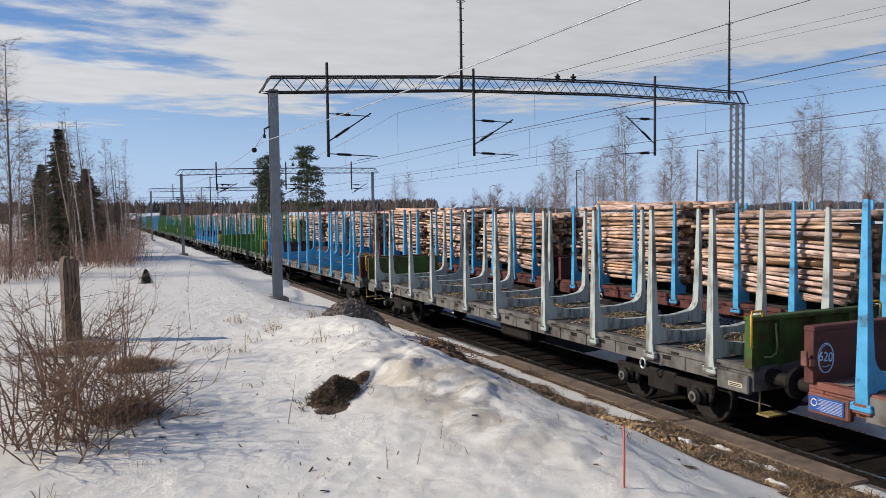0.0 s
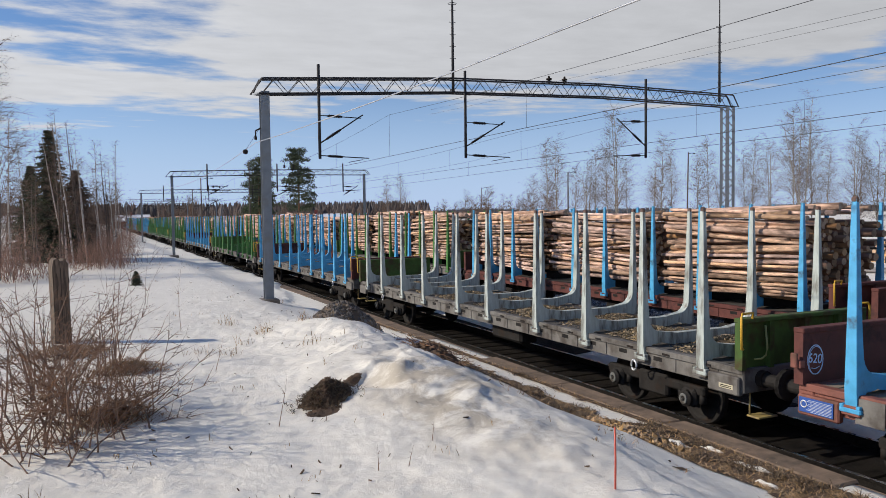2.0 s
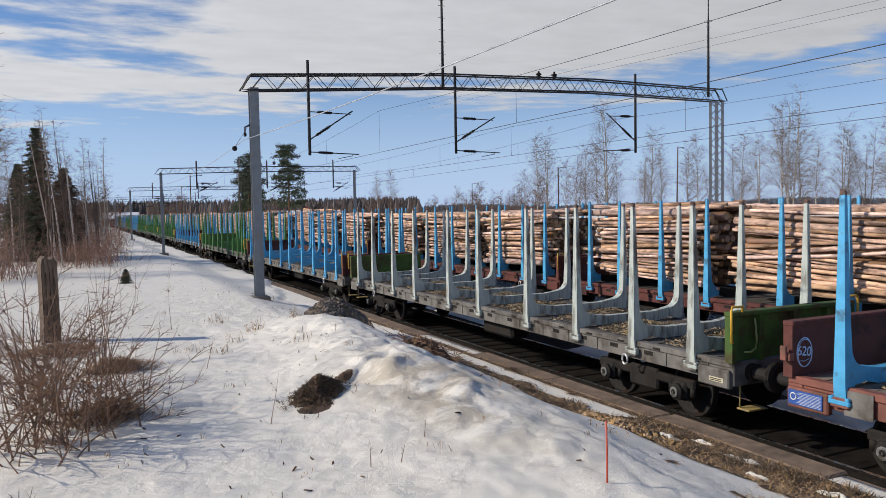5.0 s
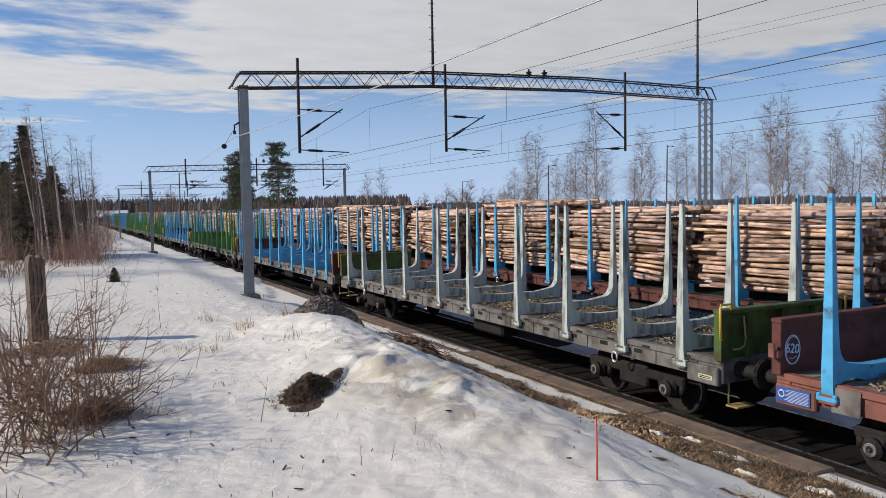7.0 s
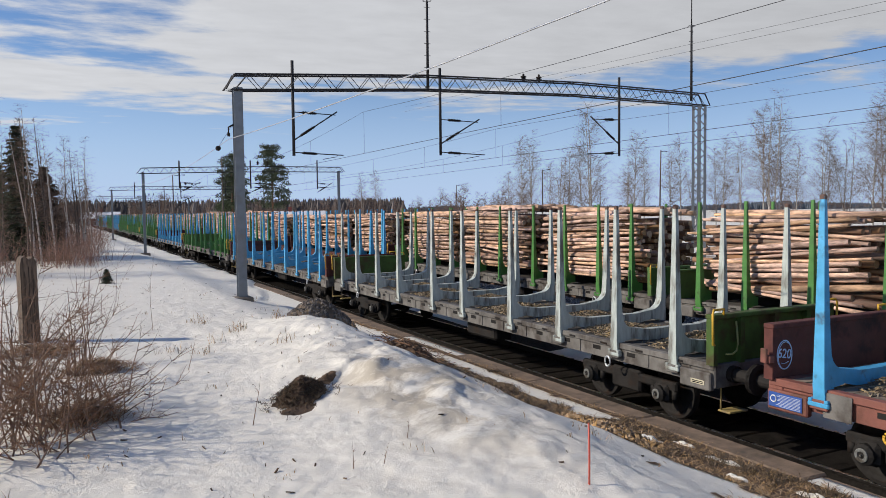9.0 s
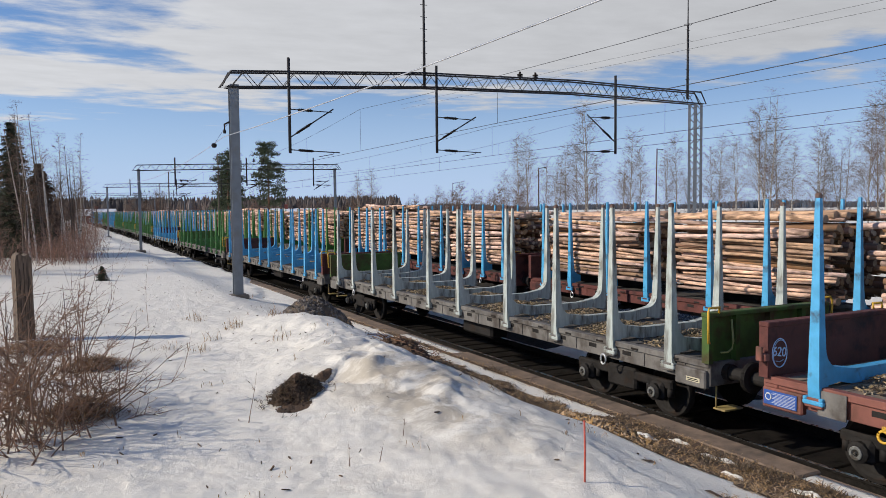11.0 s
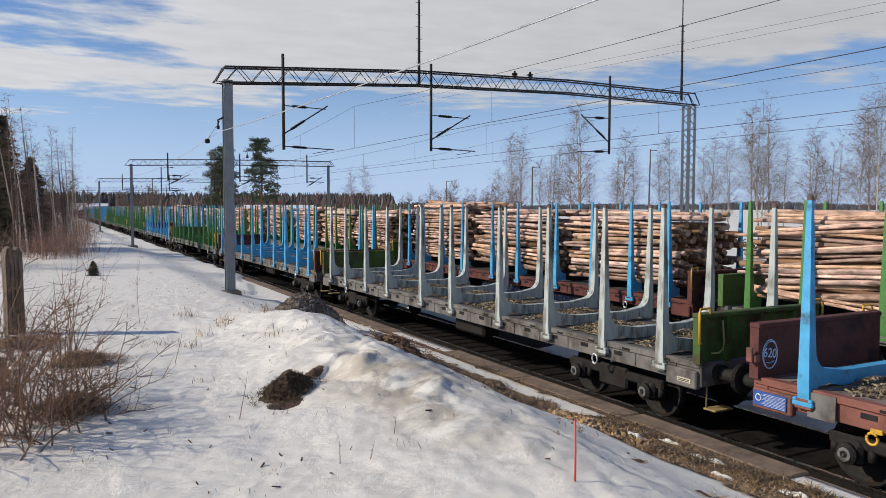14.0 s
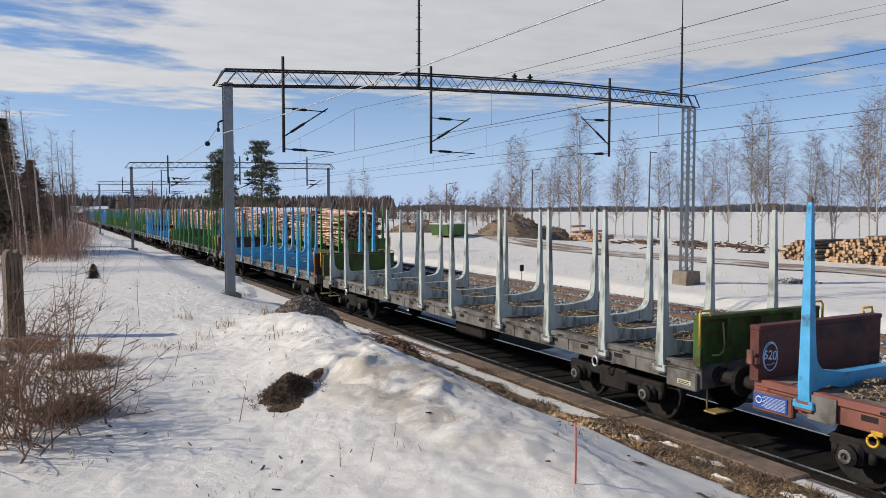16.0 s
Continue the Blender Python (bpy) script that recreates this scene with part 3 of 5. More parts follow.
        a, c = sorted((e * (HALF - 0.12), e * (HALF + 0.055)))
        b.box(-1.37, 1.37, a, c, 1.88, 1.95, 0.012)
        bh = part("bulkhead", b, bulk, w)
        for s in (-1, 1):
            y = e * (HALF + 0.04)
            if steps_on or not (e == 1 and s == -1):
                part("handrail", Mesh().tube([(s * 1.34, y, 1.5), (s * 1.40, y + e * .03, 1.5), (s * 1.41, y + e * .03, 1.98), (s * 1.38, y + e * .02, 2.03), (s * 1.16, y + e * .02, 2.03), (s * 1.16, y, 1.94)], 0.019, 6), M_YELLOW, bh, "yellow bent-tube handrail")
            if steps_on:
                a2, b2 = sorted((s * 0.72, s * 1.12))
                part("step", Mesh().box(a2, b2, e * (HALF + 0.02) - 0.12, e * (HALF + 0.02) + 0.12, 0.44, 0.47).tube([(s * 1.1, e * (HALF - 0.05), 0.46), (s * 1.1, e * (HALF - 0.05), 0.85)], 0.015, 5), M_STEP, w, "worn dull yellow foot step")
            bm = Mesh().lathe([(0, .13), (0.1, .13), (0.1, .10), (0.42, .10), (0.42, .17), (0.44, .23), (0.50, .23), (0.52, .2)], Matrix.Translation((s * 0.95, e * (HALF + 0.02), 1.02)) @ Matrix.Rotation(e * math.pi / 2, 4, "Z"), 14)
            part("buffer", bm, M_DARK, w)
        part("brake_hose", Mesh().tube([(0.35, e * HALF, 1.0), (0.38, e * (HALF + 0.2), 0.85), (0.36, e * (HALF + 0.35), 0.55), (0.3, e * (HALF + 0.5), 0.5)], 0.022, 6), M_DARK, w)
        part("coupling_hook", Mesh().tube([(0, e * HALF, 1.0), (0, e * (HALF + 0.35), 0.98), (0, e * (HALF + 0.48), 0.88)], 0.05, 6), M_DARK, w)
    sidef = Mesh()
    for s in (-1, 1):
        a, b = sorted((s * 0.98, s * 1.10))
        sidef.box(a, b, -1.25, 1.25, 0.52, 0.68, 0.03)
        sidef.box(a, b, -0.38, 0.38, 0.34, 0.72, 0.05)
        for q in (-0.925, 0.925):
            a2, b2 = sorted((s * 0.96, s * 1.16))
            sidef.box(a2, b2, q - 0.17, q + 0.17, 0.32, 0.62, 0.05)
            for c in (-0.25, 0.25):
                sidef.tube([(s * 1.04, q + c, 0.4), (s * 1.04, q + c, 0.56)], 0.06, 8)
    sidef.box(-1.0, 1.0, -0.18, 0.18, 0.5, 0.74, 0.03)
    sidef = sidef.data("bogie", M_DARK)
    prof = [(-0.065, .10), (-0.065, .46), (0.02, .475), (0.06, .455), (0.066, .40), (0.03, .36), (0.02, .16), (0.08, .12), (0.1, .12)]
    wheel = Mesh().lathe(prof, Matrix.Translation((0.765, 0, 0)), 24).lathe([(0.96, .14), (1.2, .14), (1.23, .10)], Matrix(), 12).tube([(0, 0, 0), (0.8, 0, 0)], .08, 8).data("wheel", M_DARK)
    capd = Mesh().lathe([(1.225, .088), (1.245, .088), (1.25, .078), (1.25, .05), (1.238, .044)], Matrix(), 16).lathe([(1.236, .043), (1.24, .043)], Matrix(), 10, 1).lathe([(1.24, .016), (1.262, .014)], Matrix(), 6).data("axle_cap", M_CAP, M_DARK)
    for y in (-6.5, 6.5):
        bg = part("bogie", sidef, None, w, m=pose(0, y, 0))
        for q in (-0.925, 0.925):
            for r in (0, 180):
                wh = part("wheel", wheel, None, bg, m=pose(0, q, 0.46, 0, 0, r))
                part("axle_cap", capd, None, wh, "pale grey axle box cap")
    tie = Mesh().tube([(0, .07 * math.sin(i * math.pi / 7), -.09 + .09 * math.cos(i * math.pi / 7)) for i in range(15)], 0.018, 6).data("tie_ring", M_PALEWIRE)
    for y in (-6.35, 6.35):
        part("tie_ring", tie, None, w, "pale rope ring", m=pose(-1.375, y, 0.93))
    if litter:
        lit = Mesh()
        for i in range(len(STAKES) - 1):
            a, b = STAKES[i] + .14, STAKES[i + 1] - .14
            cx, cy = rng.uniform(-.5, .3), (a + b) / 2
            for k in range(int(1050 * (b - a))):
                x, y = cx + rng.gauss(0, .55), cy + rng.gauss(0, (b - a) * .3)
                if abs(x) > 1.1 or not a < y < b:
                    continue
                hgt = 0.16 * math.exp(-((x - cx) / .5) ** 2 - ((y - cy) / .6) ** 2)
                ln, wd, tn = .012 + .09 * rng.random() ** 2.2, rng.uniform(.004, .016), rng.uniform(0, 6.3)
                m = Matrix.Translation((x, y, 1.19 + hgt * rng.uniform(.4, 1.1))) @ Euler((rng.uniform(-.4, .4), rng.uniform(-.4, .4), tn)).to_matrix().to_4x4()
                q = [m @ Vector(p) for p in ((-ln, -wd, 0), (ln, -wd, 0), (ln, wd, 0), (-ln, wd, 0), (0, 0, .025))]
                lit.add([tuple(p) for p in q], [(0, 1, 4), (1, 2, 4), (2, 3, 4), (3, 0, 4), (3, 2, 1, 0)])
        part("bark_litter", lit, M_LITTER, w, "loose bark and twig litter on the deck", kind="stuff")
    return w


def log_mesh(rng, length, r):
    n, seg = 9, 8
    r2 = r * rng.uniform(.72, .95)
    bx, bz = rng.uniform(-.03, .03), rng.uniform(-.025, .025)
    pts, rr = [], []
    for i in range(seg + 1):
        t = i / seg
        b = math.sin(t * math.pi)
        pts.append((bx * b + rng.uniform(-.009, .009), (t - .5) * length, bz * b))
        rr.append((r + (r2 - r) * t) * rng.uniform(.92, 1.08))
    return Mesh().tube(pts, rr, n, True, 0, True, 1)


_rng = random.Random(77)
LOGS = [(r, log_mesh(_rng, _rng.uniform(4.0, 4.8), r).data("log", M_BARK, M_CUT)) for r in [0.036, 0.041, 0.045, 0.049, 0.053, 0.057, 0.061, 0.066, 0.072, 0.079, 0.09, 0.11]]


def build_stack(w, y, high, rng, length=4.9):
    core = Mesh()
    z = 1.52
    ragged = rng.uniform(.14, .34)
    slant = rng.uniform(-1.2, 1.2)
    while z < high:
        r = rng.uniform(.06, .09)
        x = -0.94 + rng.uniform(0, .12)
        while x < 1.15:
            q = rng.uniform(.05, .095)
            zz, yy = z + rng.uniform(-.03, .03), y + rng.gauss(0, ragged * 0.8)
            l = length * rng.uniform(.82, .96) / 2
            tx, tz = rng.gauss(0, .03), rng.gauss(0, .03)
            core.tube([(x - tx, yy - l, zz - tz), (x + tx, yy + l, zz + tz)], [q, q * .85], 7, True, 0, True, 1)
            x += q * 2 + .012
        z += r * 1.75
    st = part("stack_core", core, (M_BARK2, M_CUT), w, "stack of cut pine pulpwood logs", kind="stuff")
    z, tilt = 1.46, slant
    while z < high + .02:
        r, d = LOGS[min(11, int(abs(rng.gauss(0, 3.4)) + rng.random() * 3))]
        if rng.random() < .24:
            tilt = rng.uniform(-4.2, 4.2)
        part("log", d, None, st, m=pose(-1.14 + r * .9 + rng.uniform(-.03, .05) + .16 * rng.random() ** 3, y + rng.gauss(0, ragged), z + r, tilt + rng.gauss(0, .9), 0, rng.gauss(0, .8)) @ Matrix.Rotation(rng.uniform(0, 6.3), 4, "Y") @ Matrix.Rotation(math.pi * rng.randrange(2), 4, "Z"))
        z += r * 2.06
    x = -0.95
    while x < 1.0:
        r, d = LOGS[rng.randrange(2, 11)]
        part("log", d, None, st, m=pose(x, y + rng.gauss(0, ragged * 1.3), high + .06 + rng.uniform(0, .12) + .12 * math.cos(x * 1.3), rng.gauss(0, 1.0), 0, rng.gauss(0, 1.2)))
        x += r * 2.0


def loaded(label, stake, frame_mat, bulk, seed, group):
    rng = random.Random(seed)
    w = build_wagon(label, stake, frame_mat, bulk, 3.70, group, False, seed, False, False)
    for y in (-5.55, 0.1, 5.6):
        build_stack(w, y + rng.uniform(-.12, .12), rng.uniform(3.02, 3.48), rng, rng.uniform(4.6, 5.0))
    return w


# the standing empty train, from the camera outwards
E_BLUE = "empty timber wagon with blue stakes on a red-oxide frame"
E_GREY = "empty timber wagon with pale grey stakes, green bulkheads and bark litter"
E_GREEN = "empty timber wagon with green stakes and green bulkheads"
PITCH = 18.4


def build_empty_train():
    x = TRACKS[0]
    grey = build_wagon(E_GREY, M_GREY, M_FRAME, M_DULLGREEN, 3.58, "standing empty wagons", seed=3, planks=True)
    grey.matrix_basis = pose(x, 16.92, 0)
    y = -HALF - .05
    part("brake_pipe", Mesh().tube([(-.9, y, 1.83), (-.9, y - .04, 1.5), (-.94, y - .05, 1.39), (-1.02, y - .04, 1.34), (-1.12, y, 1.34)], .014, 6), material("pale_green_pipe", (.3, .32, .12), .6), grey, "thin pale green bent pipe")
    tag = part("tag_plate", Mesh().box(-1.378, -1.371, -HALF + .12, -HALF + .40, .86, .93, .002), material("cream_plate", (.5, .46, .33), .7), grey, "small cream plate")
    for k in range(2):
        part("text_bar", Mesh().box(-1.381, -1.377, -HALF + .15, -HALF + .37, .875 + .025 * k, .887 + .025 * k, .0005), M_DARK, tag)
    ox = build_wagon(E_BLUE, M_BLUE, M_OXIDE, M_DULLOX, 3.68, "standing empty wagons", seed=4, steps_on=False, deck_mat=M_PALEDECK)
    ox.matrix_basis = pose(x, -1.55, 0)
    gr = build_wagon(E_GREEN, M_GREEN, M_FRAME, M_OLIVE, 3.62, "standing empty wagons", seed=5)
    gr.matrix_basis = pose(x, 16.92 + 2 * PITCH, 0)
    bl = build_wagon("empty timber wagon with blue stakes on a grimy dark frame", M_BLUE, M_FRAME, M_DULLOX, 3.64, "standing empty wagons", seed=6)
    bl.matrix_basis = pose(x, 16.92 + PITCH, 0)
    for k, kind in enumerate((bl, gr, gr, gr, bl, gr, bl, gr, bl)):
        copy_thing(kind, pose(x, 16.92 + (3 + k) * PITCH, 0))
    return ox


near_wagon = build_empty_train()

L_BLUE = "timber wagon with blue stakes, loaded with pine logs"
L_GREEN = "timber wagon with green stakes, loaded with pine logs"
TAIL0, SPEED = 17.1 - 15 * 21.7, 21.7       # the last bulkhead at 0 s, metres per second
GREENS = {0, 2, 3, 6, 7, 16, 20, 24, 27}
LOADED = []


def build_loaded_train():
    x = TRACKS[1]
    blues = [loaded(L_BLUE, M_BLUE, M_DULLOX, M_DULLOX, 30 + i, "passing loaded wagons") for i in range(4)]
    greens = [loaded(L_GREEN, M_GREEN, M_FRAME, M_OLIVE, 50 + i, "passing loaded wagons") for i in range(3)]
    used = set()
    for k in range(30):
        pool = greens if k in GREENS else blues
        src = pool[k % len(pool)]
        m = pose(x, TAIL0 + 9.2 - 0.5 + PITCH * k, 0)
        if src.name in used:
            ob = copy_thing(src, m)
        else:
            ob, _ = src, used.add(src.name)
            ob.matrix_basis = m
        LOADED.append((ob, k))


build_loaded_train()


# ---- overhead line ----
def lattice(mb, a, b, depth_z, depth_y, n, r_chord=0.035, r_web=0.014, up=Vector((0, 0, 1)), side=Vector((0, 1, 0))):
    """A four-chord truss between a and b; the chords stand depth_z above and depth_y beside one another."""
    a, b = Vector(a), Vector(b)
    for u in (0, 1):
        for s in (-.5, .5):
            o = up * depth_z * u + side * depth_y * s
            mb.tube([a + o, b + o], r_chord, 4, False)
    for s in (-.5, .5):
        for i in range(n):
            p, q = a.lerp(b, i / n), a.lerp(b, (i + 1) / n)
            o, h = side * depth_y * s, up * depth_z
            mb.tube([p + o, p.lerp(q, .5) + o + h], r_web, 3, False, cap=False)
            mb.tube([p.lerp(q, .5) + o + h, q + o], r_web, 3, False, cap=False)


def cantilever(parent, x, y, ztop, arm, zs):
    """A hanger under the beam with insulated tubes that reach towards the wire; arm: signed reach."""
    z1, z2, z3 = zs
    h = part("hanger", Mesh().tube([(x, y, ztop + 0.9), (x, y, z3 - 0.12)], 0.055, 8), M_TRUSS, parent)
    c = Mesh()
    c.tube([(x, y, z1), (x + arm * 1.1, y, z1 - 0.04)], 0.018, 6)
    c.tube([(x, y, z2), (x + arm * 1.15, y, z1 + 0.08)], 0.026, 6)
    c.tube([(x, y, z3), (x + arm * 1.3, y, z3 - 0.06)], 0.02, 6)
    c.tube([(x + arm * 0.75, y, z3 - 0.22), (x + arm * 1.12, y, z3 - 0.12), (x + arm * 1.15, y, z3 - 0.05)], 0.012, 5)
    part("cantilever", c, M_TRUSS, h)
    for za, zb, t0 in ((z1, z1 - 0.04, .22), (z2, z1 + 0.08, .18), (z3, z3 - 0.06, .22)):
        p, q = Vector((x, y, za)), Vector((x + arm * 1.15, y, zb))
        ts = [t0 - .03] + [t0 + k * .04 + d for k in range(7) for d in (0, .012, .02)] + [t0 + .3]
        m = Mesh().tube([p.lerp(q, t) for t in ts], [.035] + [.04, .062, .04] * 7 + [.035], 8)
        part("insulator", m, M_DARK, h, "dark ribbed insulator")


def build_portal(y, xl, xr, zl, zr, fl, fr, label, arms, aerials=()):
    p = thing("catenary_portal", label, "catenary portal", "catenary portals")
    g = Mesh()
    line = [(-.15, -.15), (.15, -.15), (.15, -.125), (.012, -.125), (.012, .125), (.15, .125), (.15, .15), (-.15, .15), (-.15, .125), (-.012, .125), (-.012, -.125), (-.15, -.125)]
    n = len(line)
    thin = 1.0 if aerials else .62
    g.add([(xl + a * thin, y + b * thin, z) for z in (fl, zl + .1) for a, b in line], [tuple(range(n - 1, -1, -1)), tuple(range(n, 2 * n))] + [(i, (i + 1) % n, (i + 1) % n + n, i + n) for i in range(n)])
    part("mast", g, M_STEEL, p, "grey steel H-section mast")
    part("footing", Mesh().box(xl - .32, xl + .32, y - .32, y + .32, fl - .35, fl + .05, .04), M_CONC, p)
    if not aerials:
        line = [(a * .6, b * .6) for a, b in line]
        g = Mesh()
        g.add([(xr + a, y + b, z) for z in (fr + .5, zr + .1) for a, b in line], [tuple(range(n - 1, -1, -1)), tuple(range(n, 2 * n))] + [(i, (i + 1) % n, (i + 1) % n + n, i + n) for i in range(n)])
        part("mast", g, M_STEEL, p, "grey steel H-section mast")
    g = Mesh()
    if aerials:
      lattice(g, (xr - .2, y, fr + .7), (xr - .2, y, zr), .4, .34, 12, .085, .03, Vector((1, 0, 0)), Vector((0, 1, 0)))
      part("lattice_mast", g, M_STEEL, p, "grey steel lattice mast")
    f = Mesh()
    f.slab([(xr - .5, fr - .3), (xr + .5, fr - .3), (xr + .42, fr + .72), (xr - .42, fr + .72)], y - .45, y + .45)
    part("footing", f, M_CONC, p, "weathered concrete footing block")
    beam = Mesh()
    deep = .52 if aerials else .40
    third = (xr - xl) / 3
    rise = .25 if aerials else .06
    pts = [(xl - .1, zl), (xl + third, zl * .667 + zr * .333 + rise), (xr - third, zl * .333 + zr * .667 + rise), (xr + .15, zr)]
    for (x0, z0), (x1, z1) in zip(pts, pts[1:]):
        lattice(beam, (x0, y, z0), (x1, y, z1), deep, .4, 8, .032 if aerials else .024, .015 if aerials else .009)
    for x, z, d in ((xl - .1, zl, -1), (xr + .15, zr, 1)):
        for s in (-.2, .2):
            beam.tube([(x, y + s, z + deep), (x + d * .32, y + s, z), (x, y + s, z)], .04 if aerials else .026, 4, False)
    part("beam", beam, M_TRUSS, p, "dark lattice beam")
    zb = lambda x: zl + (zr - zl) * (x - xl) / (xr - xl) + rise * .8
    for x, arm, zs in arms:
        cantilever(p, x, y, zb(x), arm, zs)
    for x, top in aerials:
        a = Mesh().tube([(x, y, zb(x)), (x, y, zb(x) + 3.4)], [.06, .045], 8).tube([(x, y, zb(x) + 3.4), (x, y, top)], [.028, .015], 6)
        k = zb(x) + .9
        while k < zb(x) + 3.3:
            a.tube([(x - .14, y, k), (x + .14, y, k)], .01, 4)
            k += .45
        part("aerial_mast", a, M_TRUSS, p, "thin tapered pole with climbing pegs")
        ring = [(x + .16 * math.cos(w), y + .16 * math.sin(w), zb(x) + 3.4) for w in [i * math.pi / 6 for i in range(13)]]
        part("ring", Mesh().tube(ring, .012, 4), M_TRUSS, p)
    for x in ((xl + xr) / 2 + .9, (xl + xr) / 2 + 1.65):
        part("post_insulator", Mesh().lathe([(0, .05), (.05, .05), (.05, .12), (.1, .12), (.1, .06), (.15, .06), (.15, .12), (.2, .12), (.2, .05), (.3, .04)], Matrix.Translation((x, y, zb(x) + .55)) @ Matrix.Rotation(-math.pi / 2, 4, "Y"), 10), M_DARK, p)
    return p


GREY_PORTAL = "steel railway portal with lattice beam spanning the tracks"
PORTALS = ((26.0, 5.46, 26.6, 7.70, 8.30, 0.66, -0.05), (59.0, 5.46, 20.4, 6.55, 6.85, 0.70, 0.0), (97.0, 5.46, 20.4, 6.45, 6.6, 0.65, 0.0), (140.0, 5.46, 20.4, 6.3, 6.4, 0.6, 0.0), (185.0, 5.46, 20.4, 6.3, 6.4, 0.6, 0.0))


def build_overhead():
    z = ((7.05, 6.15, 5.68), (7.05, 6.2, 5.75), (7.3, 6.45, 5.75))
    for i, (y, xl, xr, zl, zr, fl, fr) in enumerate(PORTALS):
        if i == 0:
            arms = [(7.37, 1.4, (7.08, 6.09, 5.67)), (13.13, 1.5, (7.07, 6.13, 5.82)), (21.87, -1.35, (7.44, 6.37, 5.99))]
            build_portal(y, xl, xr, zl, zr, fl, fr, GREY_PORTAL, arms, ((12.62, 14.5), (26.1, 15.5)))
        else:
            d = zl - 7.45
            arms = [(7.98, 1.35, (6.8 + d, 6.1 + d, 5.6)), (13.25, 1.45, (6.8 + d, 6.1 + d, 5.6)), (18.6, 1.1, (6.8 + d, 6.1 + d, 5.6))]
            build_portal(y, xl, xr, zl, zr, fl, fr, GREY_PORTAL, arms)
    for k, x in enumerate(TRACKS):
        o = thing("overhead_line", "thin dark contact and messenger wires over the track", "overhead line", "overhead lines")
        mess, con = [], []
        spans = (-22, 26, 59, 97, 140, 185, 240)
        zc, zm, sag = ((5.70, 7.21, .53), (5.66, 6.80, .21), (5.87, 7.15, .33))[k]
        for a, b in zip(spans, spans[1:]):
            za, zb = (zm if a <= 26 else 6.5), (zm if b <= 26 else 6.5)
            for i in range(10):
                t = i / 10
                mess.append((x, a + (b - a) * t, za + (zb - za) * t - 4 * sag * t * (1 - t)))
                con.append((x, a + (b - a) * t, zc if a < 26 else zc + (5.66 - zc) * min(1, t + (a > 26))))
        part("messenger_wire", Mesh().tube(mess, .0058, 4, cap=False), M_WIRE, o)
        part("contact_wire", Mesh().tube(con, .0072, 4, cap=False), M_WIRE, o)
        for i in range(2, len(mess) - 1, 2):
            if mess[i][1] > 14 and mess[i][1] < 100:
                part("dropper", Mesh().tube([mess[i], con[i]], .005, 3), M_WIRE, o)
    def line(x, zs, mat, label, r=.013):
        pts = []
        spans = (-22, 26, 59, 97, 140)
        for a, b in zip(spans, spans[1:]):
            z0, z1 = zs if a < 26 else (zs[1], zs[1] * .95)
            for i in range(12):
                t = i / 12
                pts.append((x, a + (b - a) * t, z0 + (z1 - z0) * t - 1.5 * t * (1 - t)))
        tagged(part("feeder_wire", Mesh().tube(pts, r, 4, cap=False), mat), label, "wire", "feeder wires")
    line(5.12, (6.1, 6.05), M_PALEWIRE, "pale bare aluminium feeder wire on the masts")
    for za, zb in ((10.28, 11.52), (10.00, 11.18)):
        far = [(26.0, 6 + 4 * i, za + (zb - za) * i / 8) for i in range(14)]
        tagged(part("feeder_wire", Mesh().tube(far, .006, 4, cap=False), M_WIRE), "thin dark overhead wire", "wire", "feeder wires")
    c = part("wire_insulator", Mesh().tube([(5.30, 26, 6.55), (5.12, 25.9, 6.45), (5.12, 25.9, 6.15)], .03, 6).tube([(5.16, 25.9, 6.2), (5.08, 25.9, 6.2)], .06, 8), M_DARK)
    tagged(c, "dark bracket insulator on the mast", "insulator")
    b = part("tension_weight", Mesh().lathe([(0, .02), (.02, .07), (.09, .09), (.16, .07), (.18, .02)], Matrix.Translation((4.95, 27.4, 5.86)), 12), M_DARK)
    tagged(b, "small dark round weight hanging on a wire", "weight")
    part("cord", Mesh().tube([(5.04, 27.4, 5.9), (5.3, 26.4, 6.5), (5.44, 26.0, 6.62)], .008, 4), M_WIRE, b, m=Matrix())


build_overhead()


# ---- trees and shrubs ----
M_BIRCH = material("birch_bark", (0.50, 0.47, 0.43), 0.8, 0.25, 6, (0.06, 0.05, 0.045), 0.35, 3.5, 0.3, 20, stretch=(1, 1, 3.0))
M_TWIG = material("birch_twigs", (0.185, 0.12, 0.088), 0.9, 0.3, 3, None, 0, 1, 0, 20, per="island", per_amount=0.3)
M_GREYBARK = material("grey_brown_bark", (0.13, 0.105, 0.085), 0.9, 0.3, 6, (0.06, 0.05, 0.04), 0.3, 3, 0.3, 20)
M_WILLOW = material("reddish_willow_stems", (0.215, 0.115, 0.066), 0.75, 0.3, 5, (0.06, 0.04, 0.03), 0.3, 3, 0.1, 30, per="island", per_amount=0.45)
M_WILLOW2 = material("brown_brush_stems", (0.30, 0.175, 0.13), 0.8, 0.3, 5, (0.08, 0.055, 0.04), 0.3, 3, 0.1, 30, per="island", per_amount=0.4)
M_NEEDLE = material("spruce_needles", (0.07, 0.082, 0.045), 0.8, 0.35, 3, (0.06, 0.05, 0.03), 0.25, 2, 0.2, 30, per="island", per_amount=0.45)
M_PINEBARK = material("pine_trunk_bark", (0.20, 0.11, 0.065), 0.9, 0.3, 5, (0.08, 0.06, 0.05), 0.3, 2, 0.4, 15)
M_PINENEEDLE = material("pine_needles", (0.070, 0.09, 0.045), 0.8, 0.35, 3, None, 0, 1, 0.2, 30, per="island", per_amount=0.5)
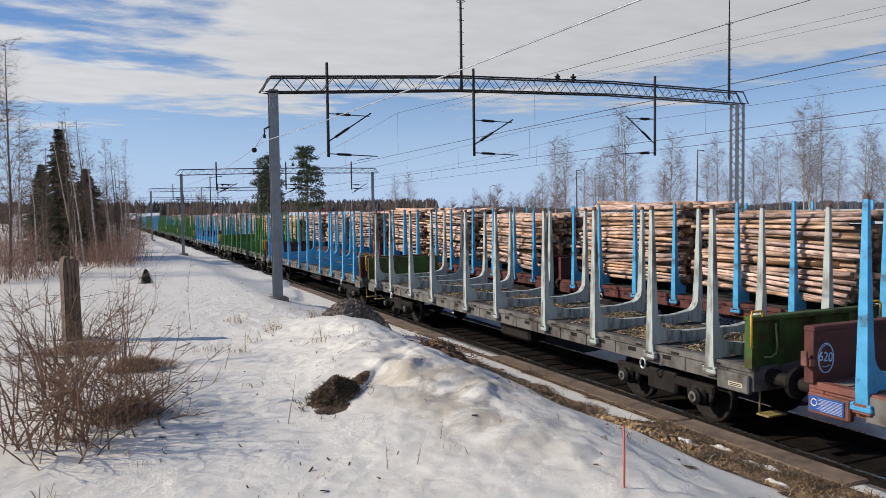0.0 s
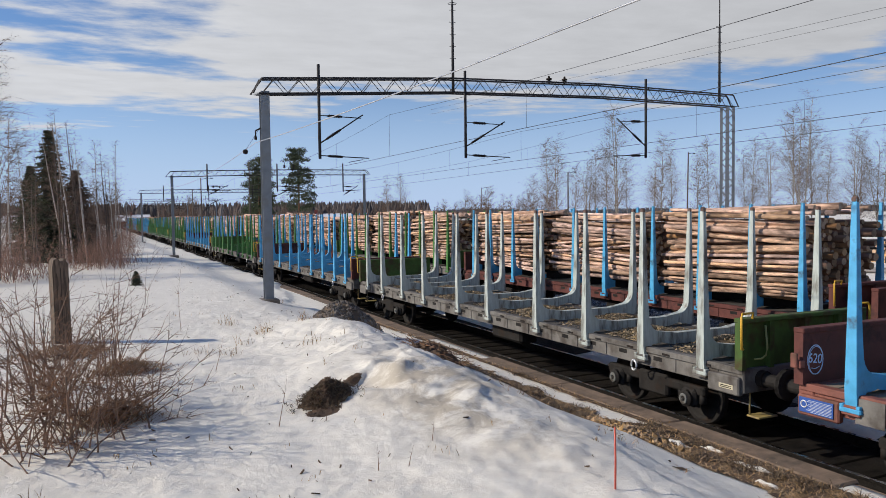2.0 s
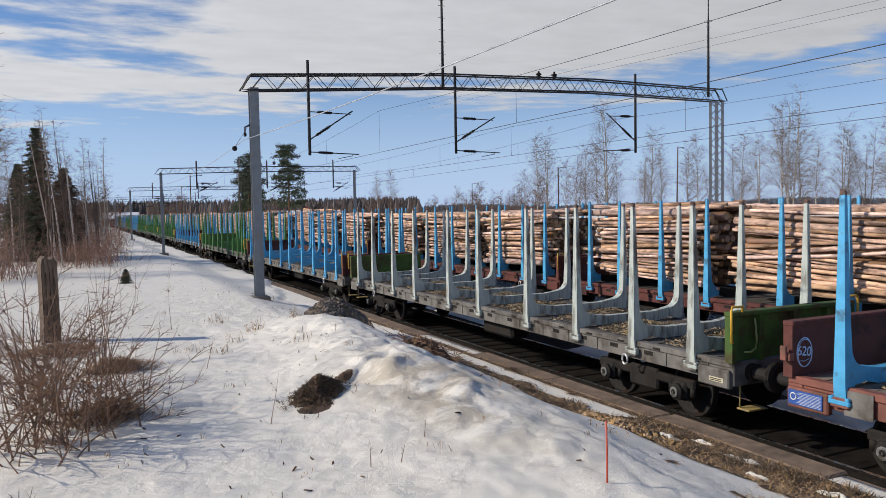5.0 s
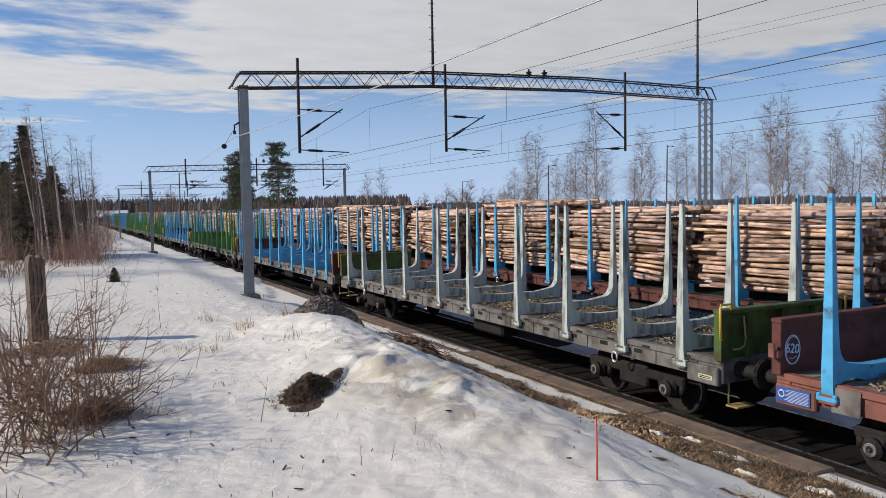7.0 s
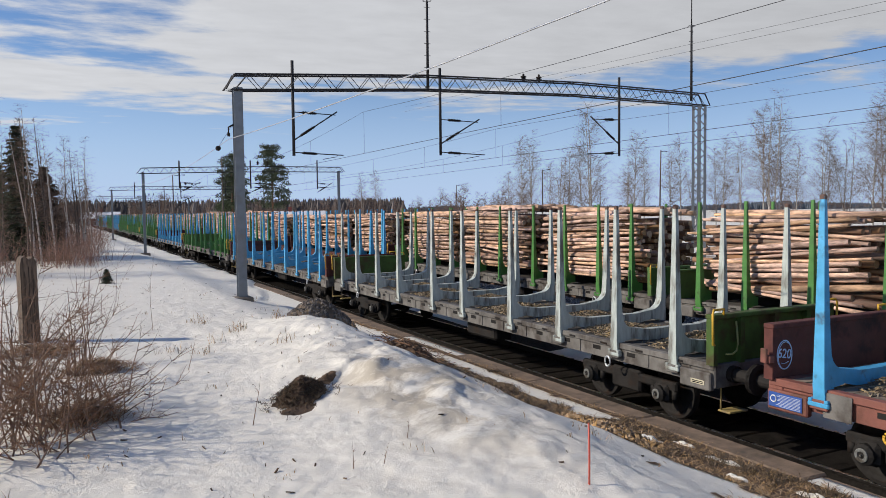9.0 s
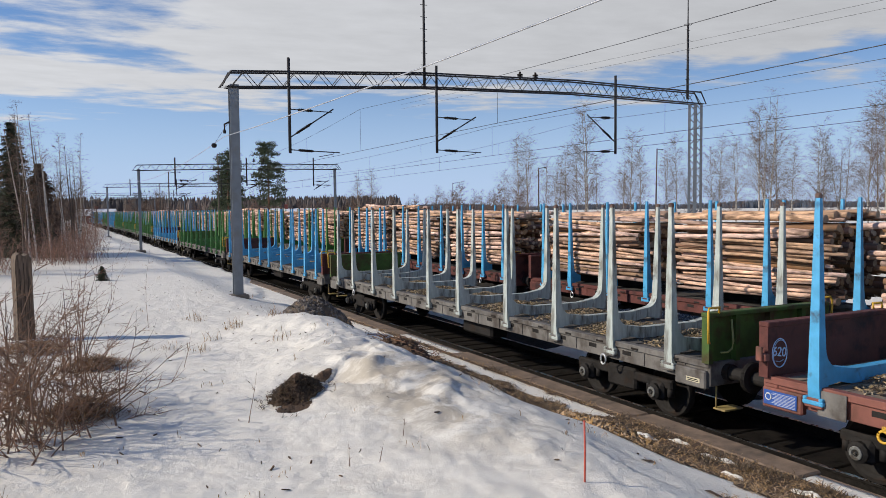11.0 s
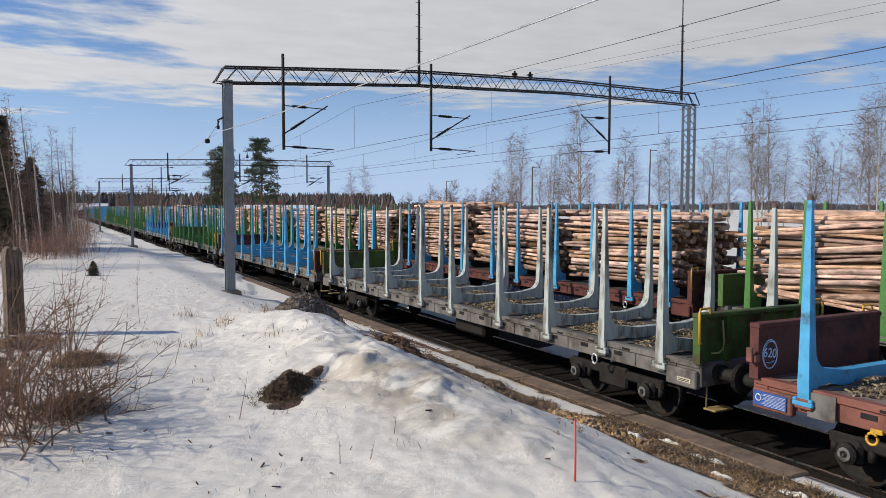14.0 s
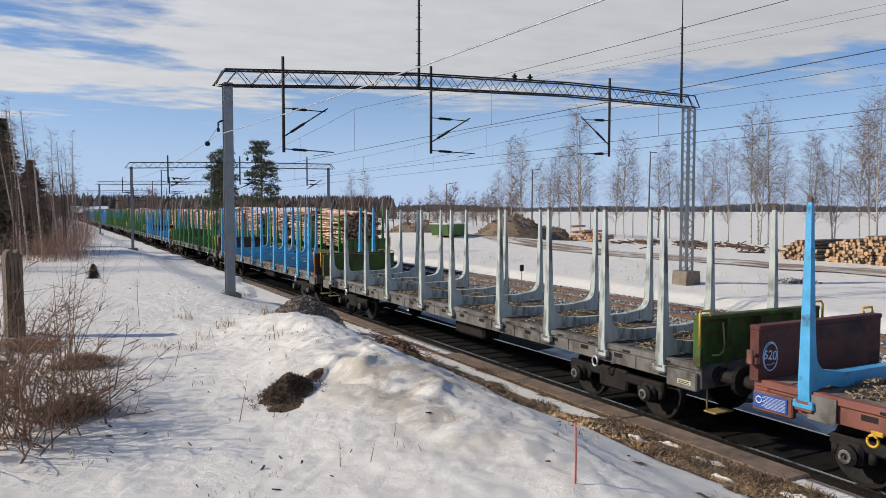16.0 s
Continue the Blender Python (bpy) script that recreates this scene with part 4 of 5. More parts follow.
# blue in the shore forest's colour stands for the haze of distance
M_SHOREWOOD = material("hazed_conifer_forest", (0.085, 0.105, 0.14), 0.95, 0.3, 0.05, (0.05, 0.06, 0.066), 0.4, 0.02, 0, 20, per="island", per_amount=0.25)
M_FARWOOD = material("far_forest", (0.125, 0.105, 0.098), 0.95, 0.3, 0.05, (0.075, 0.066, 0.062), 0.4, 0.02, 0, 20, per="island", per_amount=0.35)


def limb(mb, rng, a, d, length, r, n, sides=4, droop=0.0, wob=.10):
    pts, p, d = [Vector(a)], Vector(a), Vector(d).normalized()
    for i in range(n):
        d = (d + Vector((rng.gauss(0, wob), rng.gauss(0, wob), rng.gauss(0, wob) - droop))).normalized()
        p = p + d * (length / n)
        pts.append(p.copy())
    mb.tube(pts, [r * (1 - .85 * i / n) for i in range(n + 1)], sides, True, cap=False)
    return pts


def tree_meshes(rng, h, spread=0.2, first=0.25, boughs=34, twigs=6, angle=42, bark=None, twig_r=.008, stems=1):
    trunk, crown = Mesh(), Mesh()
    for s in range(stems):
        lean = (rng.gauss(0, .018 + .03 * (stems > 1)), rng.gauss(0, .018 + .03 * (stems > 1)), 1)
        hh = h * (1 if s == 0 else rng.uniform(.7, .95))
        pts = limb(trunk, rng, (rng.uniform(-.1, .1) * (stems - 1), rng.uniform(-.1, .1) * (stems - 1), -.3), lean, hh, .0062 * h + .012, 9, 7, -.004, .02)
        for i in range(boughs // stems + 1):
            t = first + (1 - first) * (i + rng.random()) / (boughs // stems + 1)
            k = min(len(pts) - 2, int(t * 9))
            a = pts[k].lerp(pts[k + 1], t * 9 - k)
            w = rng.uniform(0, 6.283)
            up = math.cos(radians(angle + rng.uniform(-12, 10)))
            ln = hh * spread * (1.15 - t * .85) * rng.uniform(.6, 1.2)
            b = limb(crown, rng, a, (math.cos(w) * (1 - up), math.sin(w) * (1 - up), up * .8), ln, .0021 * h * (1.15 - t), 4, 3, .012, .08)
            for j in range(twigs):
                q = b[rng.randrange(1, 5)]
                w2 = w + rng.gauss(0, .9)
                c = limb(crown, rng, q, (math.cos(w2), math.sin(w2), rng.uniform(-.1, 1.1)), ln * rng.uniform(.35, .75), twig_r * 1.3, 2, 3, .03, .1)
                for g in range(5):
                    limb(crown, rng, c[rng.randrange(0, 3)], (math.cos(w2) + rng.gauss(0, .6), math.sin(w2) + rng.gauss(0, .6), rng.uniform(-.4, 1.1)), ln * rng.uniform(.2, .42), twig_r, 1, 3, .05, .1)
    return trunk, crown


def place_all(kinds, spots, rng, name="tree"):
    """Copies of the given model trees (object, height) at x, y, height; every model is used once as it is."""
    fresh = {id(k[0]) for k in kinds}
    for i, (x, y, h) in enumerate(spots):
        ob, h0 = kinds[i % len(kinds)]
        s = h / h0
        m = pose(x, y, ground_height(x, y), 0, 0, rng.uniform(0, 360)) @ Matrix.Diagonal((s, s, s, 1))
        if id(ob) in fresh:
            fresh.discard(id(ob))
            ob.matrix_basis = m
        else:
            c = copy_thing(ob, pose(0, 0, 0))
            c.matrix_basis = m


def model(name, label, group, rng, h, bark, twig, **kw):
    t = thing(name, label, "tree", group)
    trunk, crown = tree_meshes(rng, h, **kw)
    part("trunk", trunk, bark, t)
    part("crown", crown, twig, t, "bare crown of fine twigs")
    return t, h


SHORE_BIRCHES = ((58.2, 93.7, 9), (51.8, 80.1, 12.5), (54.5, 82.1, 13), (60.7, 86.7, 10), (59.2, 81.9, 11), (60.2, 81.4, 11.5), (64.6, 84.7, 12), (57.7, 73.6, 16.5), (63.8, 79.4, 9), (63.5, 74.0, 10))
SHORE_BIRCHES += ((61.0, 69.6, 12.5), (65.4, 73.0, 11), (68.2, 71.5, 11), (67.3, 68.6, 12), (71.8, 70.7, 10), (71.0, 66.7, 11), (70.2, 64.8, 12), (70.5, 62.4, 12), (66.2, 55.6, 14), (65.3, 53.8, 15), (67.8, 54.8, 13))
SHORE_BIRCHES += ((73.5, 57.4, 11), (73.3, 54.1, 13), (75.7, 55.1, 12), (75.8, 52.8, 12.5), (71.7, 47.1, 14), (73.4, 47.3, 15), (70.2, 44.5, 16), (70.0, 42.3, 17), (49.8, 131.0, 10.5), (52.5, 131.5, 11.0))


def build_trees():
    rng = random.Random(11)
    lab = "bare leafless birch with pale trunk on the snowy shore"
    models = [model("birch", lab, "shore birches", rng, h, M_BIRCH, M_TWIG, spread=sp, first=f, boughs=b + 22, twigs=8, angle=47, twig_r=.0047, stems=st)
              for h, sp, f, b, st in ((12, .24, .24, 46, 1), (13, .22, .30, 44, 1), (12, .24, .18, 54, 2), (14, .23, .34, 46, 1), (12, .25, .2, 52, 3))]
    place_all(models, SHORE_BIRCHES, rng)
    # leafless wood across the fields
    lab = "bare grey-brown leafless tree in a far wood"
    models = [model("bare_tree", lab, "far bare trees", rng, 8, M_GREYBARK, M_TWIG, spread=.3, first=.12, boughs=38, twigs=7, angle=44, twig_r=.010, stems=s) for s in (1, 2, 3)]
    spots = []
    for i in range(46):
        d, w = rng.uniform(125, 175), radians(19.6 + 14.0 * i / 46 + rng.uniform(-.25, .25))
        spots.append((d * math.sin(w), d * math.cos(w), rng.uniform(5.0, 8.2) * (1.0 if i > 22 else .8)))
    for i in range(44):
        d, w = rng.uniform(200, 320), radians(1.0 + 19 * i / 44 + rng.uniform(-.3, .3))
        spots.append((max(d * math.sin(w), 24), d * math.cos(w), rng.uniform(6.5, 10)))
    for i in range(30):
        d, w = rng.uniform(75, 150), radians(-9 + 11.5 * i / 30 + rng.uniform(-.3, .3))
        spots.append((d * math.sin(w), d * math.cos(w), rng.uniform(4.5, 7.5)))
    place_all(models, spots, rng)
    # saplings behind the left-hand thicket
    lab = "slender bare young birch among dense thicket"
    models = [model("sapling", lab, "bare saplings", rng, 8, bk, M_TWIG, spread=.2, first=.18, boughs=40, twigs=4, angle=26, twig_r=.005, stems=s) for s, bk in ((1, M_BIRCH), (2, M_GREYBARK), (2, M_BIRCH))]
    place_all(models, ((-3.8, 54.0, 8), (-1.7, 50.6, 9.0), (-1.4, 52.7, 9.6), (-1.0, 47.9, 8.0), (-0.7, 53.5, 9.4), (-0.3, 49.8, 7.6), (0.3, 56.3, 8.2), (1.0, 55.9, 7.6), (1.5, 57.9, 8.2), (2.0, 61.1, 6), (-2.9, 49.0, 7), (0.6, 51.6, 6), (-3.7, 42.6, 8)), rng)
    big = model("broad_bare_tree", "large bare tree with spreading grey branches", "", rng, 11.2, M_GREYBARK, M_TWIG, spread=.28, first=.14, boughs=40, twigs=8, angle=40, twig_r=.007)
    big[0].matrix_basis = pose(-4.0, 40.4, ground_height(-4, 40.4), 0, 0, 30)


def conifer(name, label, rng, h, base, needle, bark, tip=1.0, shape="spruce"):
    t = thing(name, label, "tree")
    part("trunk", Mesh().tube([(0, 0, -.3), (0, 0, h * .5), (0, 0, h)], [.016 * h, .009 * h, .01], 8), bark, t)
    cr = Mesh()
    if shape == "spruce":
        z = h * .04
        while z < h * .985:
            f = z / h
            r0 = base * (1 - f) ** .85 + .04
            for k in range(int(7 + 5 * (1 - f))):
                w, r = rng.uniform(0, 6.283), r0 * rng.uniform(.65, 1.15)
                d = Vector((math.cos(w), math.sin(w), 0))
                n = 8
                for i in range(n):
                    u = (i + .6) / n
                    c = d * r * u + Vector((0, 0, z - .42 * r * u + .16 * r * u * u))
                    for g in range(7):
                        e = d.cross(Vector((0, 0, 1))) * rng.gauss(0, .75) + d * rng.uniform(-.1, .8) + Vector((0, 0, rng.uniform(-.75, .1)))
                        s = Vector((rng.gauss(0, 1), rng.gauss(0, 1), rng.gauss(0, .5))).normalized() * .05 * min(1, h / 4)
                        L = (.2 + .18 * r * (1.1 - u)) * min(1, h / 4)
                        cr.add([tuple(c - s), tuple(c + s), tuple(c + e.normalized() * L)], [(0, 1, 2)])
            z += h * .022
    else:
        for k in range(74):
            f = rng.uniform(.33, 1.0)
            w = rng.uniform(0, 6.283)
            rad = base * (1.12 - f) ** .5 * rng.uniform(.15, 1.15)
            c = Vector((math.cos(w) * rad, math.sin(w) * rad, h * f - .05 * h * rad / base))
            cr.tube([(0, 0, c.z - .35), tuple(c)], [.05, .02], 4, cap=False)
            R = rng.uniform(.6, 1.15)
            for g in range(105):
                u = Vector((rng.gauss(0, 1), rng.gauss(0, 1), rng.gauss(0, .55)))
                u = u.normalized() * R * rng.random() ** .4
                u.z *= .7
                s = Vector((rng.gauss(0, 1), rng.gauss(0, 1), rng.gauss(0, 1))).normalized() * .1
                e = Vector((rng.gauss(0, 1), rng.gauss(0, 1), rng.gauss(.3, 1))).normalized() * .34
                cr.add([tuple(c + u - s), tuple(c + u + s), tuple(c + u + e)], [(0, 1, 2)])
    part("crown", cr, needle, t)
    return t


def build_conifers():
    rng = random.Random(21)
    for x, y, h, b in ((-2.4, 55.5, 8.9, 2.7), (-4.1, 65.1, 7.0, 2.0)):
        conifer("spruce", "dark green pointed spruce with drooping boughs", rng, h, b, M_NEEDLE, M_GREYBARK).matrix_basis = pose(x, y, ground_height(x, y))
    for x, y, h, b in ((-0.3, 53.3, 1.9, 1.0), (1.6, 33.7, .62, .30)):
        conifer("young_spruce", "small bushy green young spruce in snow", rng, h, b, M_NEEDLE, M_GREYBARK).matrix_basis = pose(x, y, ground_height(x, y))
    r = conifer("rounded_conifer", "dense dark rounded brownish conifer", rng, 6.3, 2.3, material("browned_needles", (0.12, 0.085, 0.06), .85, .35, 3, None, 0, 1, 0, 20, per="island", per_amount=.4), M_GREYBARK)
    r.matrix_basis = pose(-0.9, 57.2, ground_height(-.9, 57.2))
    for x, y, h, b in ((26.6, 132.9, 13.8, 3.5), (32.3, 127.7, 15.0, 3.7), (27.3, 137.3, 11.5, 3.0)):
        conifer("pine", "tall pine with dense dark green crown", rng, h, b, M_PINENEEDLE, M_PINEBARK, shape="pine").matrix_basis = pose(x, y, ground_height(x, y))


def shrub(name, label, rng, n, length, out, mat, r=.009, twigs=3, group="", base=.25, single=False):
    t = thing(name, label, "shrub", group)
    mb = Mesh()
    for i in range(n):
        if single:
            mb = Mesh()
        w = rng.uniform(0, 6.283)
        a = (rng.gauss(0, base), rng.gauss(0, base), -.1)
        o = out * rng.random() ** .7
        p = limb(mb, rng, a, (math.cos(w) * o, math.sin(w) * o, 1), length * rng.uniform(.45, 1.1), r * rng.uniform(.7, 1.4), 6, 4, .045 * o + .02, .07)
        for k in range(twigs):
            q = p[rng.randrange(2, 6)]
            w2 = w + rng.gauss(0, 1.1)
            c = limb(mb, rng, q, (math.cos(w2), math.sin(w2), rng.uniform(.1, 1.2)), length * rng.uniform(.15, .38), r * .5, 3, 3, .05, .12)
            limb(mb, rng, c[1], (rng.gauss(0, 1), rng.gauss(0, 1), rng.uniform(0, 1)), length * .12, r * .4, 2, 3, .04, .15)
        if single:
            part("stem", mb, mat, t)
    if not single:
        part("brush", mb, mat, t, "many thin bare stems", kind="stuff")
    return t


def build_shrubs():
    rng = random.Random(31)
    lab = "leafless willow shrub with arching reddish-brown stems in snow"
    for x, y, h, n, o in ((-0.1, 10.6, 1.8, 30, 1.0), (-0.5, 11.9, 2.1, 24, .7), (-0.7, 10.2, 2.0, 28, .9), (0.35, 12.3, 1.4, 16, 1.0), (-0.8, 13.6, 2.2, 20, .6), (0.2, 10.9, 1.5, 22, 1.5), (-0.25, 9.7, 1.2, 18, 1.3), (0.25, 15.2, 2.0, 10, .4)):
        shrub("willow_shrub", lab, rng, n, h, o, M_WILLOW, .0110, 6, "willow shrubs", single=True).matrix_basis = pose(x, y, ground_height(x, y))
    lab = "dense bare brown brush thicket on the snow"
    kinds = [(shrub("thicket", lab, rng, 62, 2.5, .5, M_WILLOW2, .011, 4, "brush thickets", .7), 2.8), (shrub("thicket", lab, rng, 58, 2.5, .6, M_WILLOW2, .011, 4, "brush thickets", .8), 2.8)]
    place_all(kinds, ((-0.4, 49.9, 2.4), (0.1, 47.4, 2.7), (0.7, 44.8, 2.5), (1.2, 48.0, 2.6), (1.7, 51.1, 2.4), (-0.7, 45.5, 2.0), (-2.6, 41.8, 2.6), (-3.3, 40.0, 2.8), (0.6, 61.8, 3), (1.8, 66.8, 3), (2.6, 77.5, 2.8), (3.4, 93.5, 2.5),
                      (-4.4, 38.5, 3.0), (-5.0, 44.0, 3.4), (0.2, 66.0, 3.2), (-1.0, 72.0, 3.6), (2.0, 84.0, 3.0), (-1.6, 60.0, 3.2), (-4.4, 50.0, 3.2), (-0.6, 64.0, 3.2), (-6.0, 56.0, 3.4)), rng)


def build_far_forest():
    rng = random.Random(41)
    f = Mesh()

    def bit(x, y, z, h):
        r = h * rng.uniform(.11, .22)
        n, k = 5, rng.uniform(0, 6)
        ring = [(x + r * math.cos(k + i * 1.2566), y + r * math.sin(k + i * 1.2566), z + h * .12) for i in range(n)]
        mid = [(x + r * .75 * math.cos(k + i * 1.2566), y + r * .75 * math.sin(k + i * 1.2566), z + h * rng.uniform(.45, .62)) for i in range(n)]
        f.add(ring + mid + [(x, y, z + h), (x, y, z - 3)], [(i, (i + 1) % n, 5 + (i + 1) % n, 5 + i) for i in range(n)] + [(5 + i, 5 + (i + 1) % n, 10) for i in range(n)] + [((i + 1) % n, i, 11) for i in range(n)])
    for k in range(4600):
        w = radians(rng.uniform(-8, 24))
        d = rng.uniform(380, 620)
        x, y = d * math.sin(w), d * math.cos(w)
        bit(x, y, -1 + (d - 380) / 240 * 5.0, 4.5 + 7.5 * rng.random() ** 1.4)
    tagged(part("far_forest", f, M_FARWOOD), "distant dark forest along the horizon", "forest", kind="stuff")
    f = Mesh()
    for k in range(4800):
        w = radians(rng.uniform(18, 68))
        d = rng.uniform(1750, 2100)
        low = .75 + .25 * math.sin(w * 23) * math.sin(w * 9)
        bit(d * math.sin(w), d * math.cos(w), -2.5 + (d - 1750) / 350 * 8 * low, rng.uniform(12, 17.5) * low)
    tagged(part("far_shore_forest", f, M_SHOREWOOD), "distant conifer forest along the far shore, tinted blue for haze", "forest", kind="stuff")


build_trees()
build_conifers()
build_shrubs()
build_far_forest()


# ---- verge, heaps, small things ----
def sheet(name, label, mat, x0, x1, y0, y1, step, keep, lift, kind="structure"):
    """Loose cover laid over the ground wherever keep(x, y) holds."""
    mb, idx = Mesh(), {}
    nx, ny = int((x1 - x0) / step), int((y1 - y0) / step)

    def vid(i, j):
        if (i, j) not in idx:
            x, y = x0 + i * step, y0 + j * step
            idx[i, j] = len(mb.v)
            mb.v.append((x, y, ground_height(x, y) + lift + .012 * noise.noise(Vector((x, y, 3)) * 9)))
        return idx[i, j]
    for i in range(nx):
        for j in range(ny):
            if keep(x0 + (i + .5) * step, y0 + (j + .5) * step):
                mb.f.append((vid(i, j), vid(i + 1, j), vid(i + 1, j + 1), vid(i, j + 1)))
    mb.s, mb.m = [True] * len(mb.f), [0] * len(mb.f)
    return tagged(part(name, mb, mat), label, kind=kind)


def on_verge(x, y):
    p = Vector((x, y, 0))
    n = .55 * noise.noise(p * .5) + .4 * noise.noise(p * 1.4) + .35 * noise.noise(p * 4.0)
    if y > 34:
        return False
    if x > 7.70 + .12 * n:
        return y < 8 or n > -.45 + 1.2 * smooth(16, 30, y)
    near = smooth(9.7, 8.4, y)
    mid, half = 6.98 + .44 * near, .36 + .16 * near - .5 * smooth(14.0, 16.5, y)
    return abs(x - mid) < half + .38 * n or n > .42 + .25 * smooth(16, 26, y)


def blades(mb, rng, x, y, z, n, h, spread, flat=0.0):
    for k in range(n):
        w = rng.uniform(0, 6.283)
        a = Vector((x + rng.gauss(0, spread), y + rng.gauss(0, spread), z))
        hh = h * rng.uniform(.4, 1.2)
        tip = a + Vector((math.cos(w) * hh * (flat + rng.random() * .5), math.sin(w) * hh * (flat + rng.random() * .5), hh * (1 - .8 * flat) * rng.uniform(.3, 1)))
        s = Vector((-math.sin(w), math.cos(w), 0)) * rng.uniform(.003, .006)
        mid = a.lerp(tip, .5) + Vector((0, 0, hh * .12))
        mb.add([tuple(a - s), tuple(a + s), tuple(mid + s), tuple(mid - s), tuple(tip)], [(0, 1, 2, 3), (3, 2, 4)])


def build_verge():
    sheet("verge", "bare wet soil with dead grass beside the platform edging", M_SOIL, 6.0, 7.95, 3.0, 40.0, .09, on_verge, .012)
    rng = random.Random(51)
    g = Mesh()
    for k in range(6500):
        y = 4 + 40 * rng.random() ** 1.7
        x = rng.uniform(6.1, 7.9)
        if on_verge(x, y):
            blades(g, rng, x, y, ground_height(x, y) + .01, 6, .10, .05, .85)
    tagged(part("dead_grass", g, M_STRAW), "flattened straw-coloured dead grass along the verge", "grass", kind="stuff")
    # dark clumps of rotting leaves and turf, and scraps of snow left among them
    t = Mesh()
    for k in range(330):
        y = 4.2 + 12 * rng.random() ** 1.3
        x = rng.uniform(6.3, 7.85)
        if on_verge(x, y) and noise.noise(Vector((x, y, 5)) * 1.3) > -.12:
            blades(t, rng, x, y, ground_height(x, y) + .01, 34, .13, .07, .5)
    tagged(part("turf_clumps", t, M_TURF), "dark clumps of rotting leaves and turf on the verge", "turf", kind="stuff")
    for x, y, a, b in ((7.35, 8.1, .10, .30), (7.55, 6.9, .08, .35), (7.62, 7.7, .06, .22), (7.2, 6.4, .07, .2), (7.5, 5.6, .08, .26), (7.1, 9.0, .1, .3)):
        heap("snow_patch", "thin scrap of melting snow among dead grass", "snow patch", x, y, a, b, .05, M_SNOW, int(x * 100), 8, 20, .5)


def build_litter():
    rng = random.Random(52)
    tuft = Mesh()
    for k in range(150):
        x, y = rng.uniform(-1, 6.2), 7 + 42 * rng.random() ** 1.4
        blades(tuft, rng, x, y, ground_height(x, y) - .01, rng.randrange(2, 9), rng.uniform(.06, .22), rng.uniform(.03, .14), .1)
    for x, y, n, h in ((3.5, 17.4, 40, .4), (3.9, 14.6, 26, .35), (2.9, 16.4, 14, .3), (3.1, 19.8, 30, .4), (2.4, 15.2, 30, .25), (1.9, 15.9, 30, .3), (4.6, 17.8, 24, .4)):
        blades(tuft, rng, x, y, ground_height(x, y) - .01, n, h, .12, .1)
    tagged(part("grass_tufts", tuft, M_STRAW), "sparse dry grass stalks poking through the snow", "grass", kind="stuff")
    for x, y, h in ((2.1, 9.6, .75), (1.9, 13.7, .7), (1.9, 19.3, 2.0), (1.5, 26.3, 1.7), (3.0, 7.4, .3), (2.7, 7.5, .35), (.9, 22.1, 1.2), (.6, 17.5, 2.1), (.45, 17.2, 1.9), (3.5, 7.9, .3)):
        m = Mesh()
        p = limb(m, rng, (0, 0, -.05), (rng.gauss(0, .12), rng.gauss(0, .12), 1), h, .007, 6, 4, 0, .05)
        for q in range(int(3 + h * 4)):
            limb(m, rng, p[rng.randrange(2, 6)], (rng.gauss(0, 1), rng.gauss(0, 1), 1), h * .14, .003, 2, 3, 0, .1)
        tagged(part("weed_stalk", m, M_WILLOW, m=pose(x, y, ground_height(x, y))), "thin dry weed stalk standing in snow", "weed", "weed stalks")
    dry = Mesh()
    for k in range(170):
        x, y = rng.uniform(24, 37), rng.uniform(22, 70)
        if noise.noise(Vector((x, y, 0)) * .12) > -.1:
            blades(dry, rng, x, y, ground_height(x, y), rng.randrange(2, 7), rng.uniform(.2, .8), .15, .05)
    tagged(part("dry_stalks", dry, M_STRAW), "sparse dry stalks on the snow beyond the tracks", "grass", kind="stuff")
    # twigs and bark scraps strewn over the snow
    sc = Mesh()
    for k in range(130):
        x, y = rng.uniform(0, 6.5), 6 + 26 * rng.random() ** 1.3
        z = ground_height(x, y) + .006
        w, L = rng.uniform(0, 6.28), rng.uniform(.01, .05)
        d = Vector((math.cos(w) * L, math.sin(w) * L, rng.uniform(0, .02)))
        sc.tube([Vector((x, y, z)) - d, Vector((x, y, z + .006)) + d], rng.uniform(.004, .012), 3, cap=False)
    tagged(part("twig_scraps", sc, M_SOIL), "dark scraps of bark and twig on the snow", "litter", kind="stuff")


